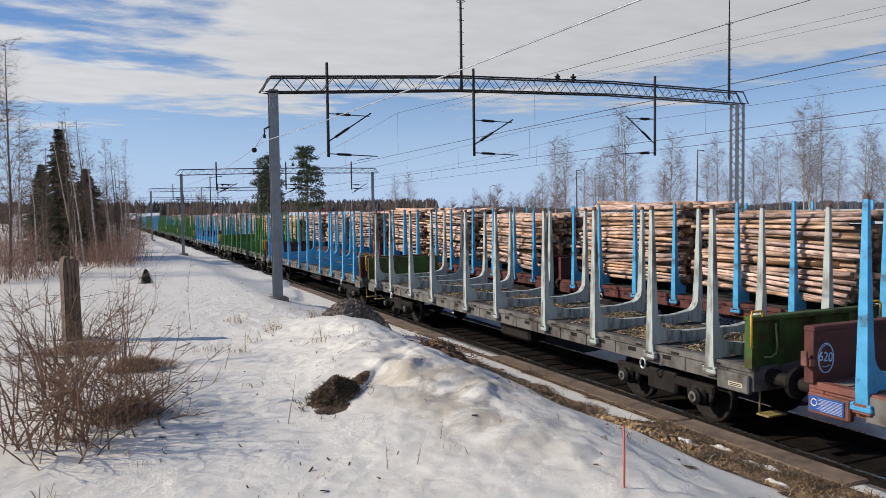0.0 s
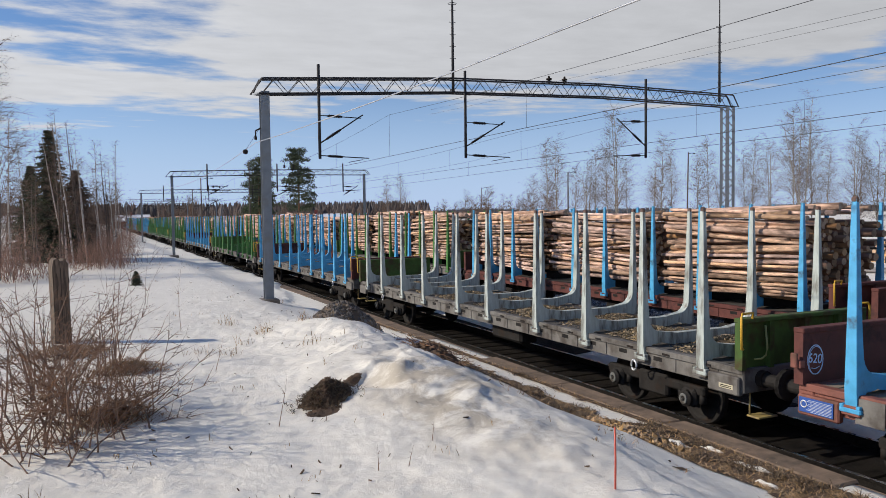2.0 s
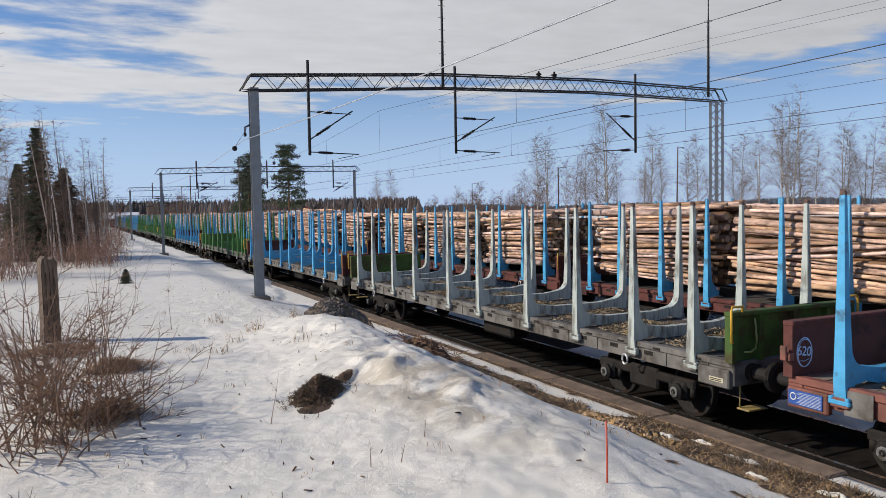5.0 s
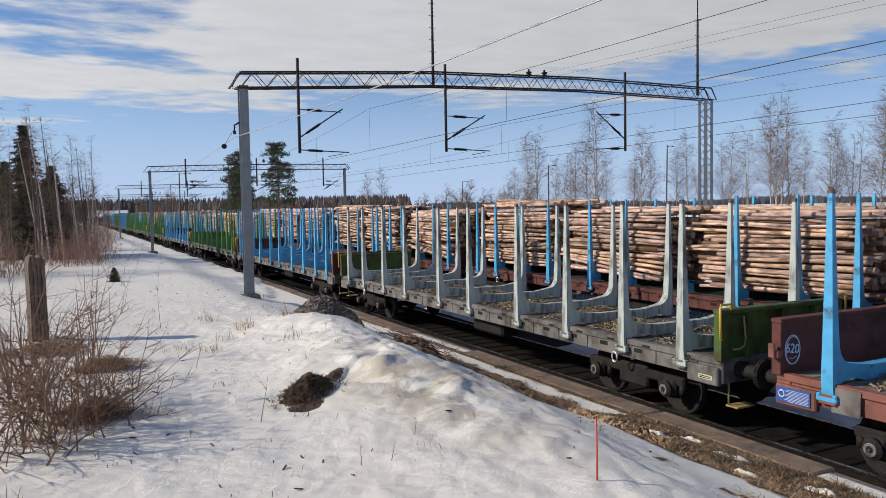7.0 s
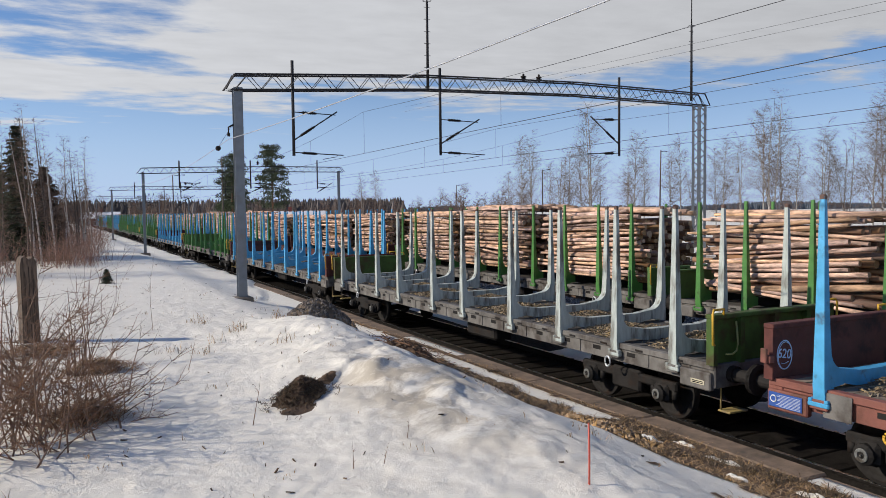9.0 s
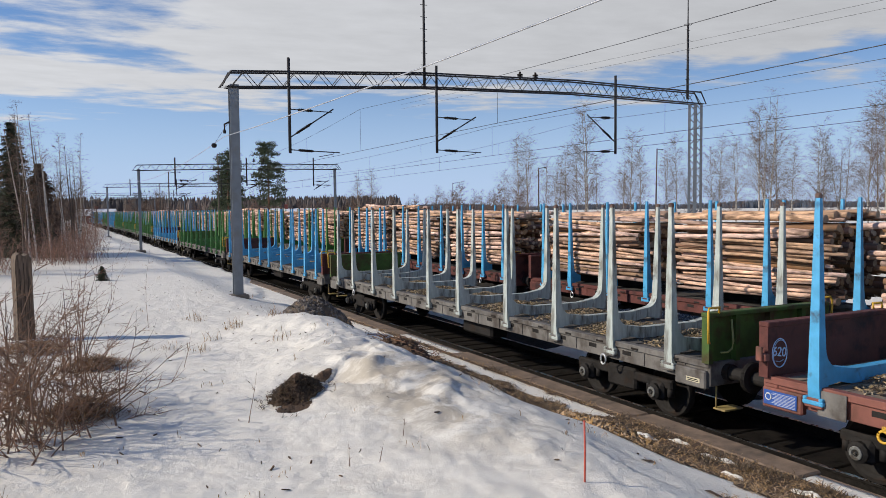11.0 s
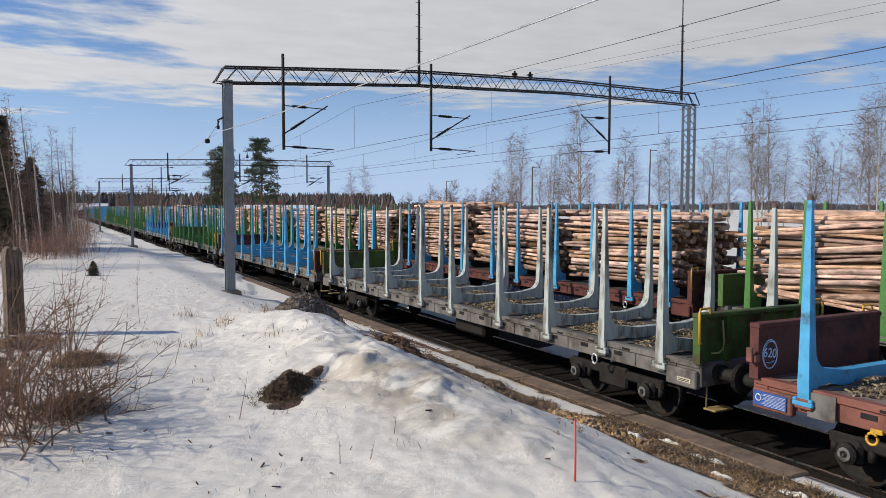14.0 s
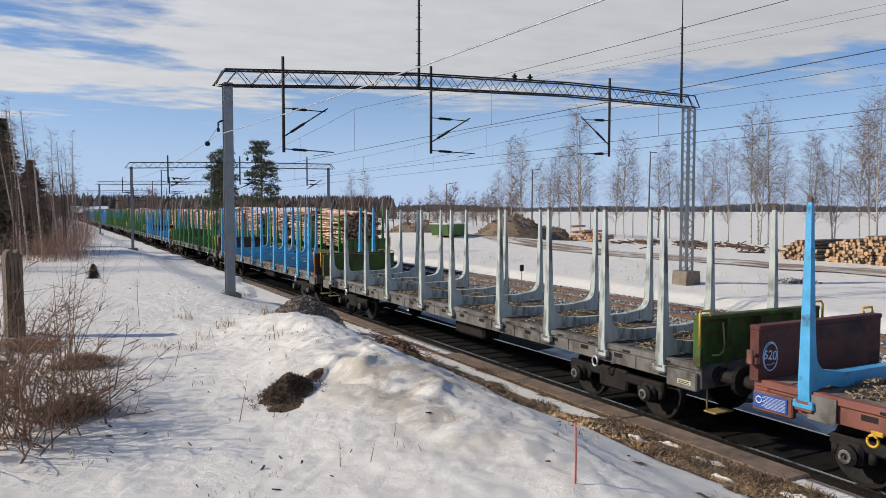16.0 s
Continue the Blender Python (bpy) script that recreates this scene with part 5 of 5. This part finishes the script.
def heap(name, label, category, x, y, rx, ry, h, mat, seed, turn=0, grid=34, rough=.25, sink=.06, bits=0, bit_mat=None, bit_size=.05):
    rng = random.Random(seed)
    mb, n = Mesh(), grid
    off = Vector((seed * 3.7, seed * 1.9, 0))
    c, s = math.cos(radians(turn)), math.sin(radians(turn))

    def point(u, v):
        r = math.sqrt(u * u + v * v)
        lx, ly = u * rx, v * ry
        wx, wy = x + lx * c - ly * s, y + lx * s + ly * c
        q = Vector((lx, ly, 0)) * (2.0 / max(rx, ry)) + off
        z = h * max(0, 1 - r ** 1.6) * (1 + rough * noise.noise(q * 1.3) * 1.6) + h * rough * .45 * noise.noise(q * 4) * (1 - r * r)
        return Vector((wx, wy, ground_height(wx, wy) + z - sink * max(0, r - .6) * 2.5 * h))
    ring = [(0, 0)]
    mb.v = [tuple(point(0, 0))]
    for i in range(1, n // 2):
        for k in range(n):
            r, w = i / (n // 2 - 1), 2 * math.pi * k / n
            j = 1 + .16 * noise.noise(Vector((math.cos(w) * 2, math.sin(w) * 2, seed))) if i > 2 else 1
            mb.v.append(tuple(point(r * math.cos(w) * j, r * math.sin(w) * j)))
    mb.f = [(0, 1 + k, 1 + (k + 1) % n) for k in range(n)]
    for i in range(n // 2 - 2):
        for k in range(n):
            a, b = 1 + i * n, 1 + (i + 1) * n
            mb.f.append((a + k, b + k, b + (k + 1) % n, a + (k + 1) % n))
    mb.s, mb.m = [True] * len(mb.f), [0] * len(mb.f)
    for k in range(bits):
        r, w = rng.random() ** .6, rng.uniform(0, 6.283)
        p = point(r * math.cos(w), r * math.sin(w))
        e = Euler((rng.uniform(0, 6), rng.uniform(0, 6), rng.uniform(0, 6))).to_matrix()
        b = bit_size * rng.uniform(.4, 1.3)
        vs = [tuple(p + e @ Vector(q) * b) for q in ((1, 0, 0), (-.8, .5, 0), (-.5, -.9, .2), (.1, .2, .8), (.2, -.1, -.7))]
        mb.add(vs, [(0, 1, 3), (1, 2, 3), (2, 0, 3), (1, 0, 4), (2, 1, 4), (0, 2, 4)], False, 1 if bit_mat else 0)
    return tagged(part(name, mb, (mat, bit_mat) if bit_mat else mat), label, category, kind="stuff" if bits else "")


def build_heaps():
    heap("soil_heap", "small heap of dark brown soil dug up through snow", "soil heap", 2.95, 10.35, .46, .34, .24, M_SOIL, 3, 40, bits=260, bit_size=.04)
    r = random.Random(33)
    g = Mesh()
    for k in range(560):
        u, v = r.gauss(0, .24), r.gauss(0, .17)
        h = .23 * math.exp(-(u / .34) ** 2 - (v / .26) ** 2)
        x, y = 2.95 + u * .77 - v * .64, 10.35 + u * .64 + v * .77
        blades(g, r, x, y, ground_height(x, y) + h, 5, .10, .02, .55)
    tagged(part("turf_tuft", g, M_TURF), "shaggy dark turf and roots over the dug-up soil", "turf", kind="stuff")
    heap("soil_patch", "bare brown soil patch beside the dug-up heap", "soil heap", 2.78, 9.85, .26, .2, .03, M_SOIL, 4, 20, bits=60, bit_size=.025)
    heap("soil_patch", "bare brown soil showing through the snow heap", "soil heap", 3.5, 10.9, .22, .1, .05, M_SOIL, 5, 30, bits=30, bit_size=.02)
    heap("gravel_heap", "low heap of grey-brown gravel on the snow", "gravel heap", 5.95, 18.6, 1.0, .9, .62, M_ROADSOIL, 6, 10, bits=1100, bit_mat=M_RUBBLE, bit_size=.055)
    heap("brush_heap", "low dark heap of brush and soil beside the verge", "brush heap", 6.05, 13.4, .38, .8, .2, M_SOIL, 7, 8, bits=260, bit_size=.06)
    for x, y, a, b, s in ((.48, 14.5, .55, .34, 8), (-.55, 17.0, .75, .45, 9), (.2, 11.1, .55, .34, 10)):
        g, r = Mesh(), random.Random(s)
        for k in range(620):
            u, v = r.gauss(0, a * .5), r.gauss(0, b * .5)
            top = .24 * math.exp(-(u / a) ** 2 - (v / b) ** 2)
            blades(g, r, x + u, y + v, ground_height(x + u, y + v) + top * r.random(), 4, .16, .03, .8)
        tagged(part("grass_hummock", g, M_STRAW2), "flattened rusty-brown dead grass hummock in the snow", "grass hummock", "grass hummocks", "stuff")
    heap("brush_heap", "low dark heap of brush and soil beside the verge", "brush heap", 7.05, 8.7, .3, 1.1, .1, M_SOIL, 17, 4, bits=420, bit_mat=M_STRAW, bit_size=.05)
    tw = Mesh()
    for k in range(150):
        x, y = 6.15 + r.gauss(0, .22), 13.5 + r.gauss(0, .5)
        w, L = r.gauss(1.9, .7), r.uniform(.08, .3)
        z = ground_height(x, y) + r.uniform(.02, .2)
        tw.tube([(x, y, z), (x + L * math.cos(w), y + L * math.sin(w), z + r.uniform(-.05, .12))], r.uniform(.004, .011), 4, cap=False)
    tagged(part("brushwood", tw, M_WILLOW), "loose dead branches on the dark heap", "brushwood", kind="stuff")
    heap("earth_heap", "large brown heap of earth and woodchips by the shore", "earth heap", 41.7, 86.0, 4.5, 4.5, 1.9, M_ROADSOIL, 12, bits=200, bit_size=.2)
    heap("earth_heap", "large brown heap of earth and woodchips by the shore", "earth heap", 44.7, 68.3, 4.6, 4.5, 2.3, M_ROADSOIL, 13, bits=200, bit_size=.2)
    heap("earth_heap", "low brown heap of earth and woodchips by the shore", "earth heap", 49.0, 68.6, 3.6, 3.4, 1.5, M_ROADSOIL, 14, bits=200, bit_size=.2)
    heap("gravel_heap", "small patch of dark gravel on snow", "gravel heap", 32.2, 24.4, .9, 1.3, .12, M_BED, 15, bits=200, bit_mat=M_STONE, bit_size=.09)


M_STRAW2 = material("rusty_dead_grass", (0.26, 0.145, 0.07), 0.95, 0.3, 8, None, 0, 4, 0, 30, per="island", per_amount=0.5)
M_RUBBLE = material("dark_rubble", (0.17, 0.145, 0.125), 0.9, 0.3, 9, None, 0, 1, 0.2, 40, per="island", per_amount=0.6)
M_TURF = material("rotting_turf", (0.115, 0.078, 0.046), 0.95, 0.4, 8, None, 0, 1, 0, 30, per="island", per_amount=0.6)
M_ROADSOIL = material("earth_and_woodchips", (0.20, 0.145, 0.095), 0.95, 0.35, 2.5, (0.09, 0.065, 0.045), 0.35, 1.2, 0.6, 12)
M_WOODPOST = material("weathered_grey_wood", (0.155, 0.11, 0.08), 0.9, 0.45, 6, (0.07, 0.05, 0.037), 0.5, 3.5, 1.0, 18, stretch=(4, 4, .5))
M_REDPLASTIC = material("faded_red_plastic", (0.55, 0.09, 0.05), 0.5, 0.1, 5, None, 0, 1, 0.05, 30)
M_CHALK = material("pale_chalk", (0.50, 0.64, 0.86), 0.9, 0.2, 9, None, 0, 1, 0, 30)
M_SIGNBLUE = material("blue_sign_plate", (0.03, 0.09, 0.34), 0.45, 0.1, 5, None, 0, 1, 0, 30)
M_PLATETEXT = material("faded_plate_lettering", (0.42, 0.46, 0.55), 0.6, 0.2, 9)
M_WHITE = material("white_paint", (0.75, 0.75, 0.74), 0.6, 0.08, 6, (0.5, 0.48, 0.44), 0.1, 3, 0.05, 30)
M_REDHOUSE = material("red_plank_wall", (0.22, 0.06, 0.045), 0.8, 0.2, 3, None, 0, 1, 0.2, 10)
M_PALEHOUSE = material("pale_plank_wall", (0.52, 0.50, 0.45), 0.8, 0.15, 3, None, 0, 1, 0.2, 10)
M_GLASS = material("dark_window_pane", (0.03, 0.035, 0.04), 0.08, 0.1, 2, None, 0, 1, 0, 10)
M_ROOF = material("snow_covered_roof", (0.78, 0.78, 0.8), 0.6, 0.05, 2, None, 0, 1, 0.2, 5)


def build_small_things():
    rng = random.Random(61)
    p = Mesh()
    p.slab([(-.19, -.4), (.185, -.4), (.17, .9), (.175, 1.78), (.10, 1.90), (.02, 1.84), (-.06, 1.93), (-.13, 1.88), (-.165, 1.70), (-.16, .8)], -.15, .15)
    post = tagged(part("wooden_post", p, M_WOODPOST, m=pose(-.7, 19.0, ground_height(-.7, 19), 1, -1, 18)), "thick weathered grey wooden post in snow", "post")
    for k in range(5):
        x = -.16 + k * .08
        part("crack", Mesh().box(x, x + .008, -.157, -.15, .1, 1.5 + rng.uniform(-.2, .3), .001), M_DARK, post)
    s = tagged(part("marker_stake", Mesh().tube([(0, 0, -.3), (.005, 0, .3), (0, .004, .62)], [.011, .010, .009], 8), M_REDPLASTIC, m=pose(4.52, 5.82, ground_height(4.52, 5.82))), "thin faded red plastic marker stake in snow", "marker stake")
    part("cap", Mesh().tube([(0, .004, .615), (0, .004, .635)], .011, 8), M_WOODPOST, s)
    # dwarf signal between the far tracks and the snow
    d = thing("track_signal", "small dark ground signal post beside the track", "signal post", m=pose(22.4, 33.6, -.3) @ Matrix.Diagonal((.7, .7, .75, 1)))
    part("post", Mesh().tube([(0, 0, 0), (0, 0, 1.1)], .03, 6), M_DARK, d)
    part("lamp_head", Mesh().box(-.14, .14, -.1, .1, .75, 1.2, .03), M_DARK, d)
    # lamp posts
    for x, y, h, lean in ((61.4, 66.0, 10.2, 2.5), (54.1, 78.9, 8.6, 0), (75.0, 141.3, 9.0, 0), (14.0, 110.0, 9.3, 0), (20.7, 110.0, 12.0, 0), (17.5, 150.0, 9.2, 0)):
        l = thing("lamp_post", "tall dark wooden pole with a small lamp arm", "lamp post", "lamp posts", pose(x, y, ground_height(x, y), 0, lean, 27))
        part("pole", Mesh().tube([(0, 0, -.5), (0, 0, h)], [.11, .07], 8), M_GREYBARK, l)
        part("arm", Mesh().tube([(0, 0, h - .15), (1.4, 0, h + .05), (1.9, 0, h + .05)], [.04, .04, .09], 6), M_DARK, l)
    # timber piles by the road: ends towards the tracks
    for y0, y1, h, label, seed in ((33.4, 36.5, 1.35, "neat pile of cut logs with pale yellow ends on snow", 1), (24.0, 32.9, 1.85, "large pile of cut logs with pale yellow ends on snow", 2)):
        g = random.Random(seed)
        pile = thing("log_pile", label, "log pile", "roadside log piles", pose(46.3, (y0 + y1) / 2, ground_height(46.3, (y0 + y1) / 2)))
        logs = [Mesh().tube([(0, 0, 0), (2.4, .02, 0), (4.8, 0, 0)], [r, r * .95, r * .9], 9, True, 0, True, 1).data("log", M_GREYBARK, M_CUT2) for r in (.085, .10, .11, .125, .14)]
        half, z, row = (y1 - y0) / 2, .12, 0
        while z < h:
            y = -half + .12 * row + g.uniform(0, .1)
            while y < half - .12 * row:
                k = g.randrange(5)
                if z > h * (.74 + .26 * smooth(half * .9, -half * .1, y)) + g.uniform(-.15, .1):
                    y += .2
                    continue
                part("log", logs[k], None, pile, m=pose(g.uniform(-.3, .3), y, z + g.uniform(-.03, .03), g.uniform(0, 360), 0, g.uniform(-1, 1)))
                y += (.085, .10, .11, .125, .14)[k] * 2 + .01
            z += .20
            row += 1
    small = thing("log_pile", "small low pile of cut logs on snow", "log pile", "roadside log piles", pose(50.5, 63.8, ground_height(50.5, 63.8), 0, 0, 20))
    lg = Mesh().tube([(0, 0, 0), (3.0, 0, 0)], [.14, .12], 8, True, 0, True, 1).data("log", M_BARK, M_CUT2)
    for k in range(38):
        part("log", lg, None, small, m=pose(rng.uniform(-.2, .2), rng.gauss(0, .8), .12 + abs(rng.gauss(0, .5)), rng.uniform(0, 360), 0, rng.gauss(0, 3)))
    sc = Mesh()
    for k in range(170):
        x, y = rng.uniform(45, 62), rng.uniform(36, 62)
        x = 56 + rng.gauss(0, 3.2)
        L, w = rng.uniform(.4, 2.4), rng.gauss(1.2, .7)
        z = ground_height(x, y)
        sc.tube([(x, y, z + .05), (x + L * math.cos(w), y + L * math.sin(w), z + .05 + rng.uniform(0, .25))], rng.uniform(.03, .1), 5)
    tagged(part("timber_debris", sc, M_SOIL), "dark strewn branches and timber waste on the shore", "timber debris", kind="stuff")
    # container on the shore
    b = thing("skip_container", "grey and green low skip container on snow", "container", m=pose(26.6 + 9, 66.5, ground_height(35.6, 66.5), 0, 0, 30))
    part("body", Mesh().slab([(-1.6, .1), (1.6, .1), (2.0, 1.2), (-2.0, 1.2)], -1, 1), M_OLIVE, b)
    part("rim", Mesh().box(-2.05, 2.05, -1.05, 1.05, 1.2, 1.3, .02), M_WHITE, b)


M_CUT2 = material("pale_sawn_log_end", (0.42, 0.26, 0.14), 0.8, 0.2, 9, (0.36, 0.2, 0.09), 0.2, 5, 0.2, 40, per="object", per_amount=0.25)


def build_houses():
    for x, y, L, W, H, turn, wall, label in ((-13.5, 222, 13, 7, 2.1, 75, M_PALEHOUSE, "low pale house with snow-covered roof among trees"), (11.2, 254, 10, 7, 3.2, 80, M_REDHOUSE, "low red house with snow-covered roof"), (47.0, 170, 15, 8, 2.3, 70, M_PALEHOUSE, "long low pale building with snow-covered roof")):
        h = thing("house", label, "house", "", pose(x, y, ground_height(x, y) - .2, 0, 0, turn))
        part("wall", Mesh().slab([(-W / 2, 0), (W / 2, 0), (W / 2, H), (0, H + 1.5), (-W / 2, H)], -L / 2, L / 2), wall, h)
        r = part("roof", Mesh().slab([(-W / 2 - .6, H - .2), (0, H + 1.55), (W / 2 + .6, H - .2), (W / 2 + .6, H + .12), (0, H + 1.9), (-W / 2 - .6, H + .12)], -L / 2 - .5, L / 2 + .5), M_ROOF, h, "thick snow on the roof")
        part("chimney", Mesh().box(-.35, .35, -.35, .35, H + 1.2, H + 2.8, .03), M_REDHOUSE, r)
        for s in (-1, 1):
            for k in range(4):
                yy = -L / 2 + (k + .7) * L / 4.4
                w = part("window", Mesh().box(s * W / 2 - .05, s * W / 2 + .05, yy - .6, yy + .6, 1.0, 2.3, .02), M_WHITE, h)
                part("pane", Mesh().box(s * W / 2 - .06 if s < 0 else s * W / 2 + .05, s * W / 2 - .05 if s < 0 else s * W / 2 + .06, yy - .5, yy + .5, 1.1, 2.2, .002), M_GLASS, w)


def build_road():
    mb = Mesh()
    n = 120
    for i in range(n + 1):
        y = -40 + 150 * i / n
        c = 39.6 + .8 * math.sin(y * .07) + .012 * max(0, y - 45) ** 1.5
        for k, dx in enumerate((-2.1, -1.2, 0, 1.2, 2.1)):
            x = c + dx * (1 + .25 * noise.noise(Vector((y * .4, dx, 0))))
            mb.v.append((x, y, ground_height(x, y) + .05 + (.03 if k == 2 else 0)))
    mb.f = [(i * 5 + k, i * 5 + k + 1, (i + 1) * 5 + k + 1, (i + 1) * 5 + k) for i in range(n) for k in range(4)]
    mb.s, mb.m = [True] * len(mb.f), [0] * len(mb.f)
    tagged(part("road", mb, M_ROAD), "muddy brown dirt road with snow patches", kind="structure")


def build_ballast():
    rng = random.Random(71)
    mb = Mesh()
    for k in range(22000):
        y = 8 + 50 * rng.random() ** 1.5
        x = rng.uniform(16.2, 22.3)
        z = -.17 - .07 * smooth(1.7, 2.3, min(abs(x - TRACKS[1]), abs(x - TRACKS[2])))
        if min(abs(abs(x - t) - .8) for t in TRACKS) < .09:
            continue
        b = rng.uniform(.03, .075)
        e = Euler((rng.uniform(0, 6), rng.uniform(0, 6), rng.uniform(0, 6))).to_matrix()
        p = Vector((x, y, z + .02))
        mb.add([tuple(p + e @ Vector(q) * b) for q in ((1, 0, 0), (-.8, .6, 0), (-.5, -.9, .2), (.1, .2, .8), (.2, -.1, -.7))], [(0, 1, 3), (1, 2, 3), (2, 0, 3), (1, 0, 4), (2, 1, 4), (0, 2, 4)])
    tagged(part("ballast_stones", mb, M_STONE), "loose crushed grey ballast stones", "ballast", kind="stuff")
    # snow left lying between the rails
    for (x0, x1, y0, y1, s) in ((11.2, 12.6, 7.9, 10.0, 1), (11.1, 12.4, 13.8, 16.4, 3), (11.6, 13.1, 20, 30, 5)):
        m, n = Mesh(), 14
        for j in range(n + 1):
            for i in range(n + 1):
                u, v = i / n * 2 - 1, j / n * 2 - 1
                w = 1 + .2 * noise.noise(Vector((u * 2, v * 2, s)))
                z = .16 * max(0, 1 - max(abs(u), abs(v)) ** 4) * (.8 + .5 * noise.noise(Vector((u * 3, v * 3, s))))
                m.v.append(((x0 + x1) / 2 + u * (x1 - x0) / 2 * w, (y0 + y1) / 2 + v * (y1 - y0) / 2 * w, -.20 + z))
        m.f = [(j * (n + 1) + i, j * (n + 1) + i + 1, (j + 1) * (n + 1) + i + 1, (j + 1) * (n + 1) + i) for j in range(n) for i in range(n)]
        m.s, m.m = [True] * len(m.f), [0] * len(m.f)
        tagged(part("snow_patch", m, M_SNOW), "thin patch of old snow beneath the wagons", "snow patch", "snow patches")


def build_wagon_marks(w):
    """Chalk mark, sign plate and ring on the nearest wagon."""
    y = HALF - .10
    ring = [(-1.13 + .15 * math.cos(a), y - .007, 1.51 + .20 * math.sin(a)) for a in [i * math.pi / 12 for i in range(25)]]
    chalk = Mesh().tube(ring, .008, 4)
    chalk.tube([(-1.13 + (px + 1.13) * .93 + .012, py, 1.51 + (pz - 1.51) * .95 - .012) for px, py, pz in ring], .006, 4)
    chalk.tube([(-1.20, y - .007, 1.40), (-1.13, y - .007, 1.385), (-1.05, y - .007, 1.41)], .006, 4)
    part("chalk_ring", chalk, M_CHALK, w, "pale blue chalk circle")
    cu = bpy.data.curves.new("chalk_mark", "FONT")
    cu.body, cu.size, cu.extrude, cu.align_x, cu.align_y = "620", .185, .002, "CENTER", "CENTER"
    cu.offset = .001
    ob = bpy.data.objects.new("chalk_mark", cu)
    me = bpy.data.meshes.new_from_object(ob)
    me.materials.append(M_CHALK)
    part("chalk_mark", me, None, w, "chalked number", m=pose(-1.13, y - .006, 1.52, 90, 8, 0))
    s = part("sign_plate", Mesh().box(-1.385, -1.375, HALF - .58, HALF - .06, .83, 1.03, .002), M_SIGNBLUE, w, "blue plate with pale lettering bars")
    for k in range(9):
        part("text_bar", Mesh().box(-1.388, -1.384, HALF - .56, HALF - .24 + .03 * (k * 5 % 3), .845 + .019 * k, .852 + .019 * k, .001), M_PLATETEXT, s)
    em = [(-1.388, HALF - .14 + .045 * math.cos(a), .94 + .045 * math.sin(a)) for a in [i * math.pi / 8 for i in range(17)]]
    part("emblem", Mesh().tube(em, .009, 4), M_WHITE, s)
    part("lashing_ring", Mesh().tube([(-1.38, 6.98 + .07 * math.cos(a), .80 + .07 * math.sin(a)) for a in [i * math.pi / 8 for i in range(17)]], .018, 6).box(-1.40, -1.36, 6.85, 7.0, .87, .93, .008), M_YELLOW, w, "yellow lashing ring")
    part("grey_patch", Mesh().box(-1.335, -1.318, HALF - 1.25, HALF - .85, .84, 1.17, .004), M_FRAME, w, "scuffed grey plate")
    part("end_bracket", Mesh().box(-1.45, -1.35, HALF - .13, HALF + .02, 1.42, 1.52, .01).box(-1.49, -1.45, HALF - .1, HALF, 1.42, 1.62, .01), M_OXIDE, w)


build_road()
build_ballast()
build_heaps()
build_houses()
build_small_things()
build_wagon_marks(near_wagon)
build_litter()
build_verge()


# ---- what moves ----
def motions():
    for ob, k in LOADED:
        y = TAIL0 + 9.2 - 0.5 + PITCH * k
        walk(ob, [(t, pose(TRACKS[1], y + SPEED * t, 0)) for t in (0, 4, 8, 12, 16)])


motions()
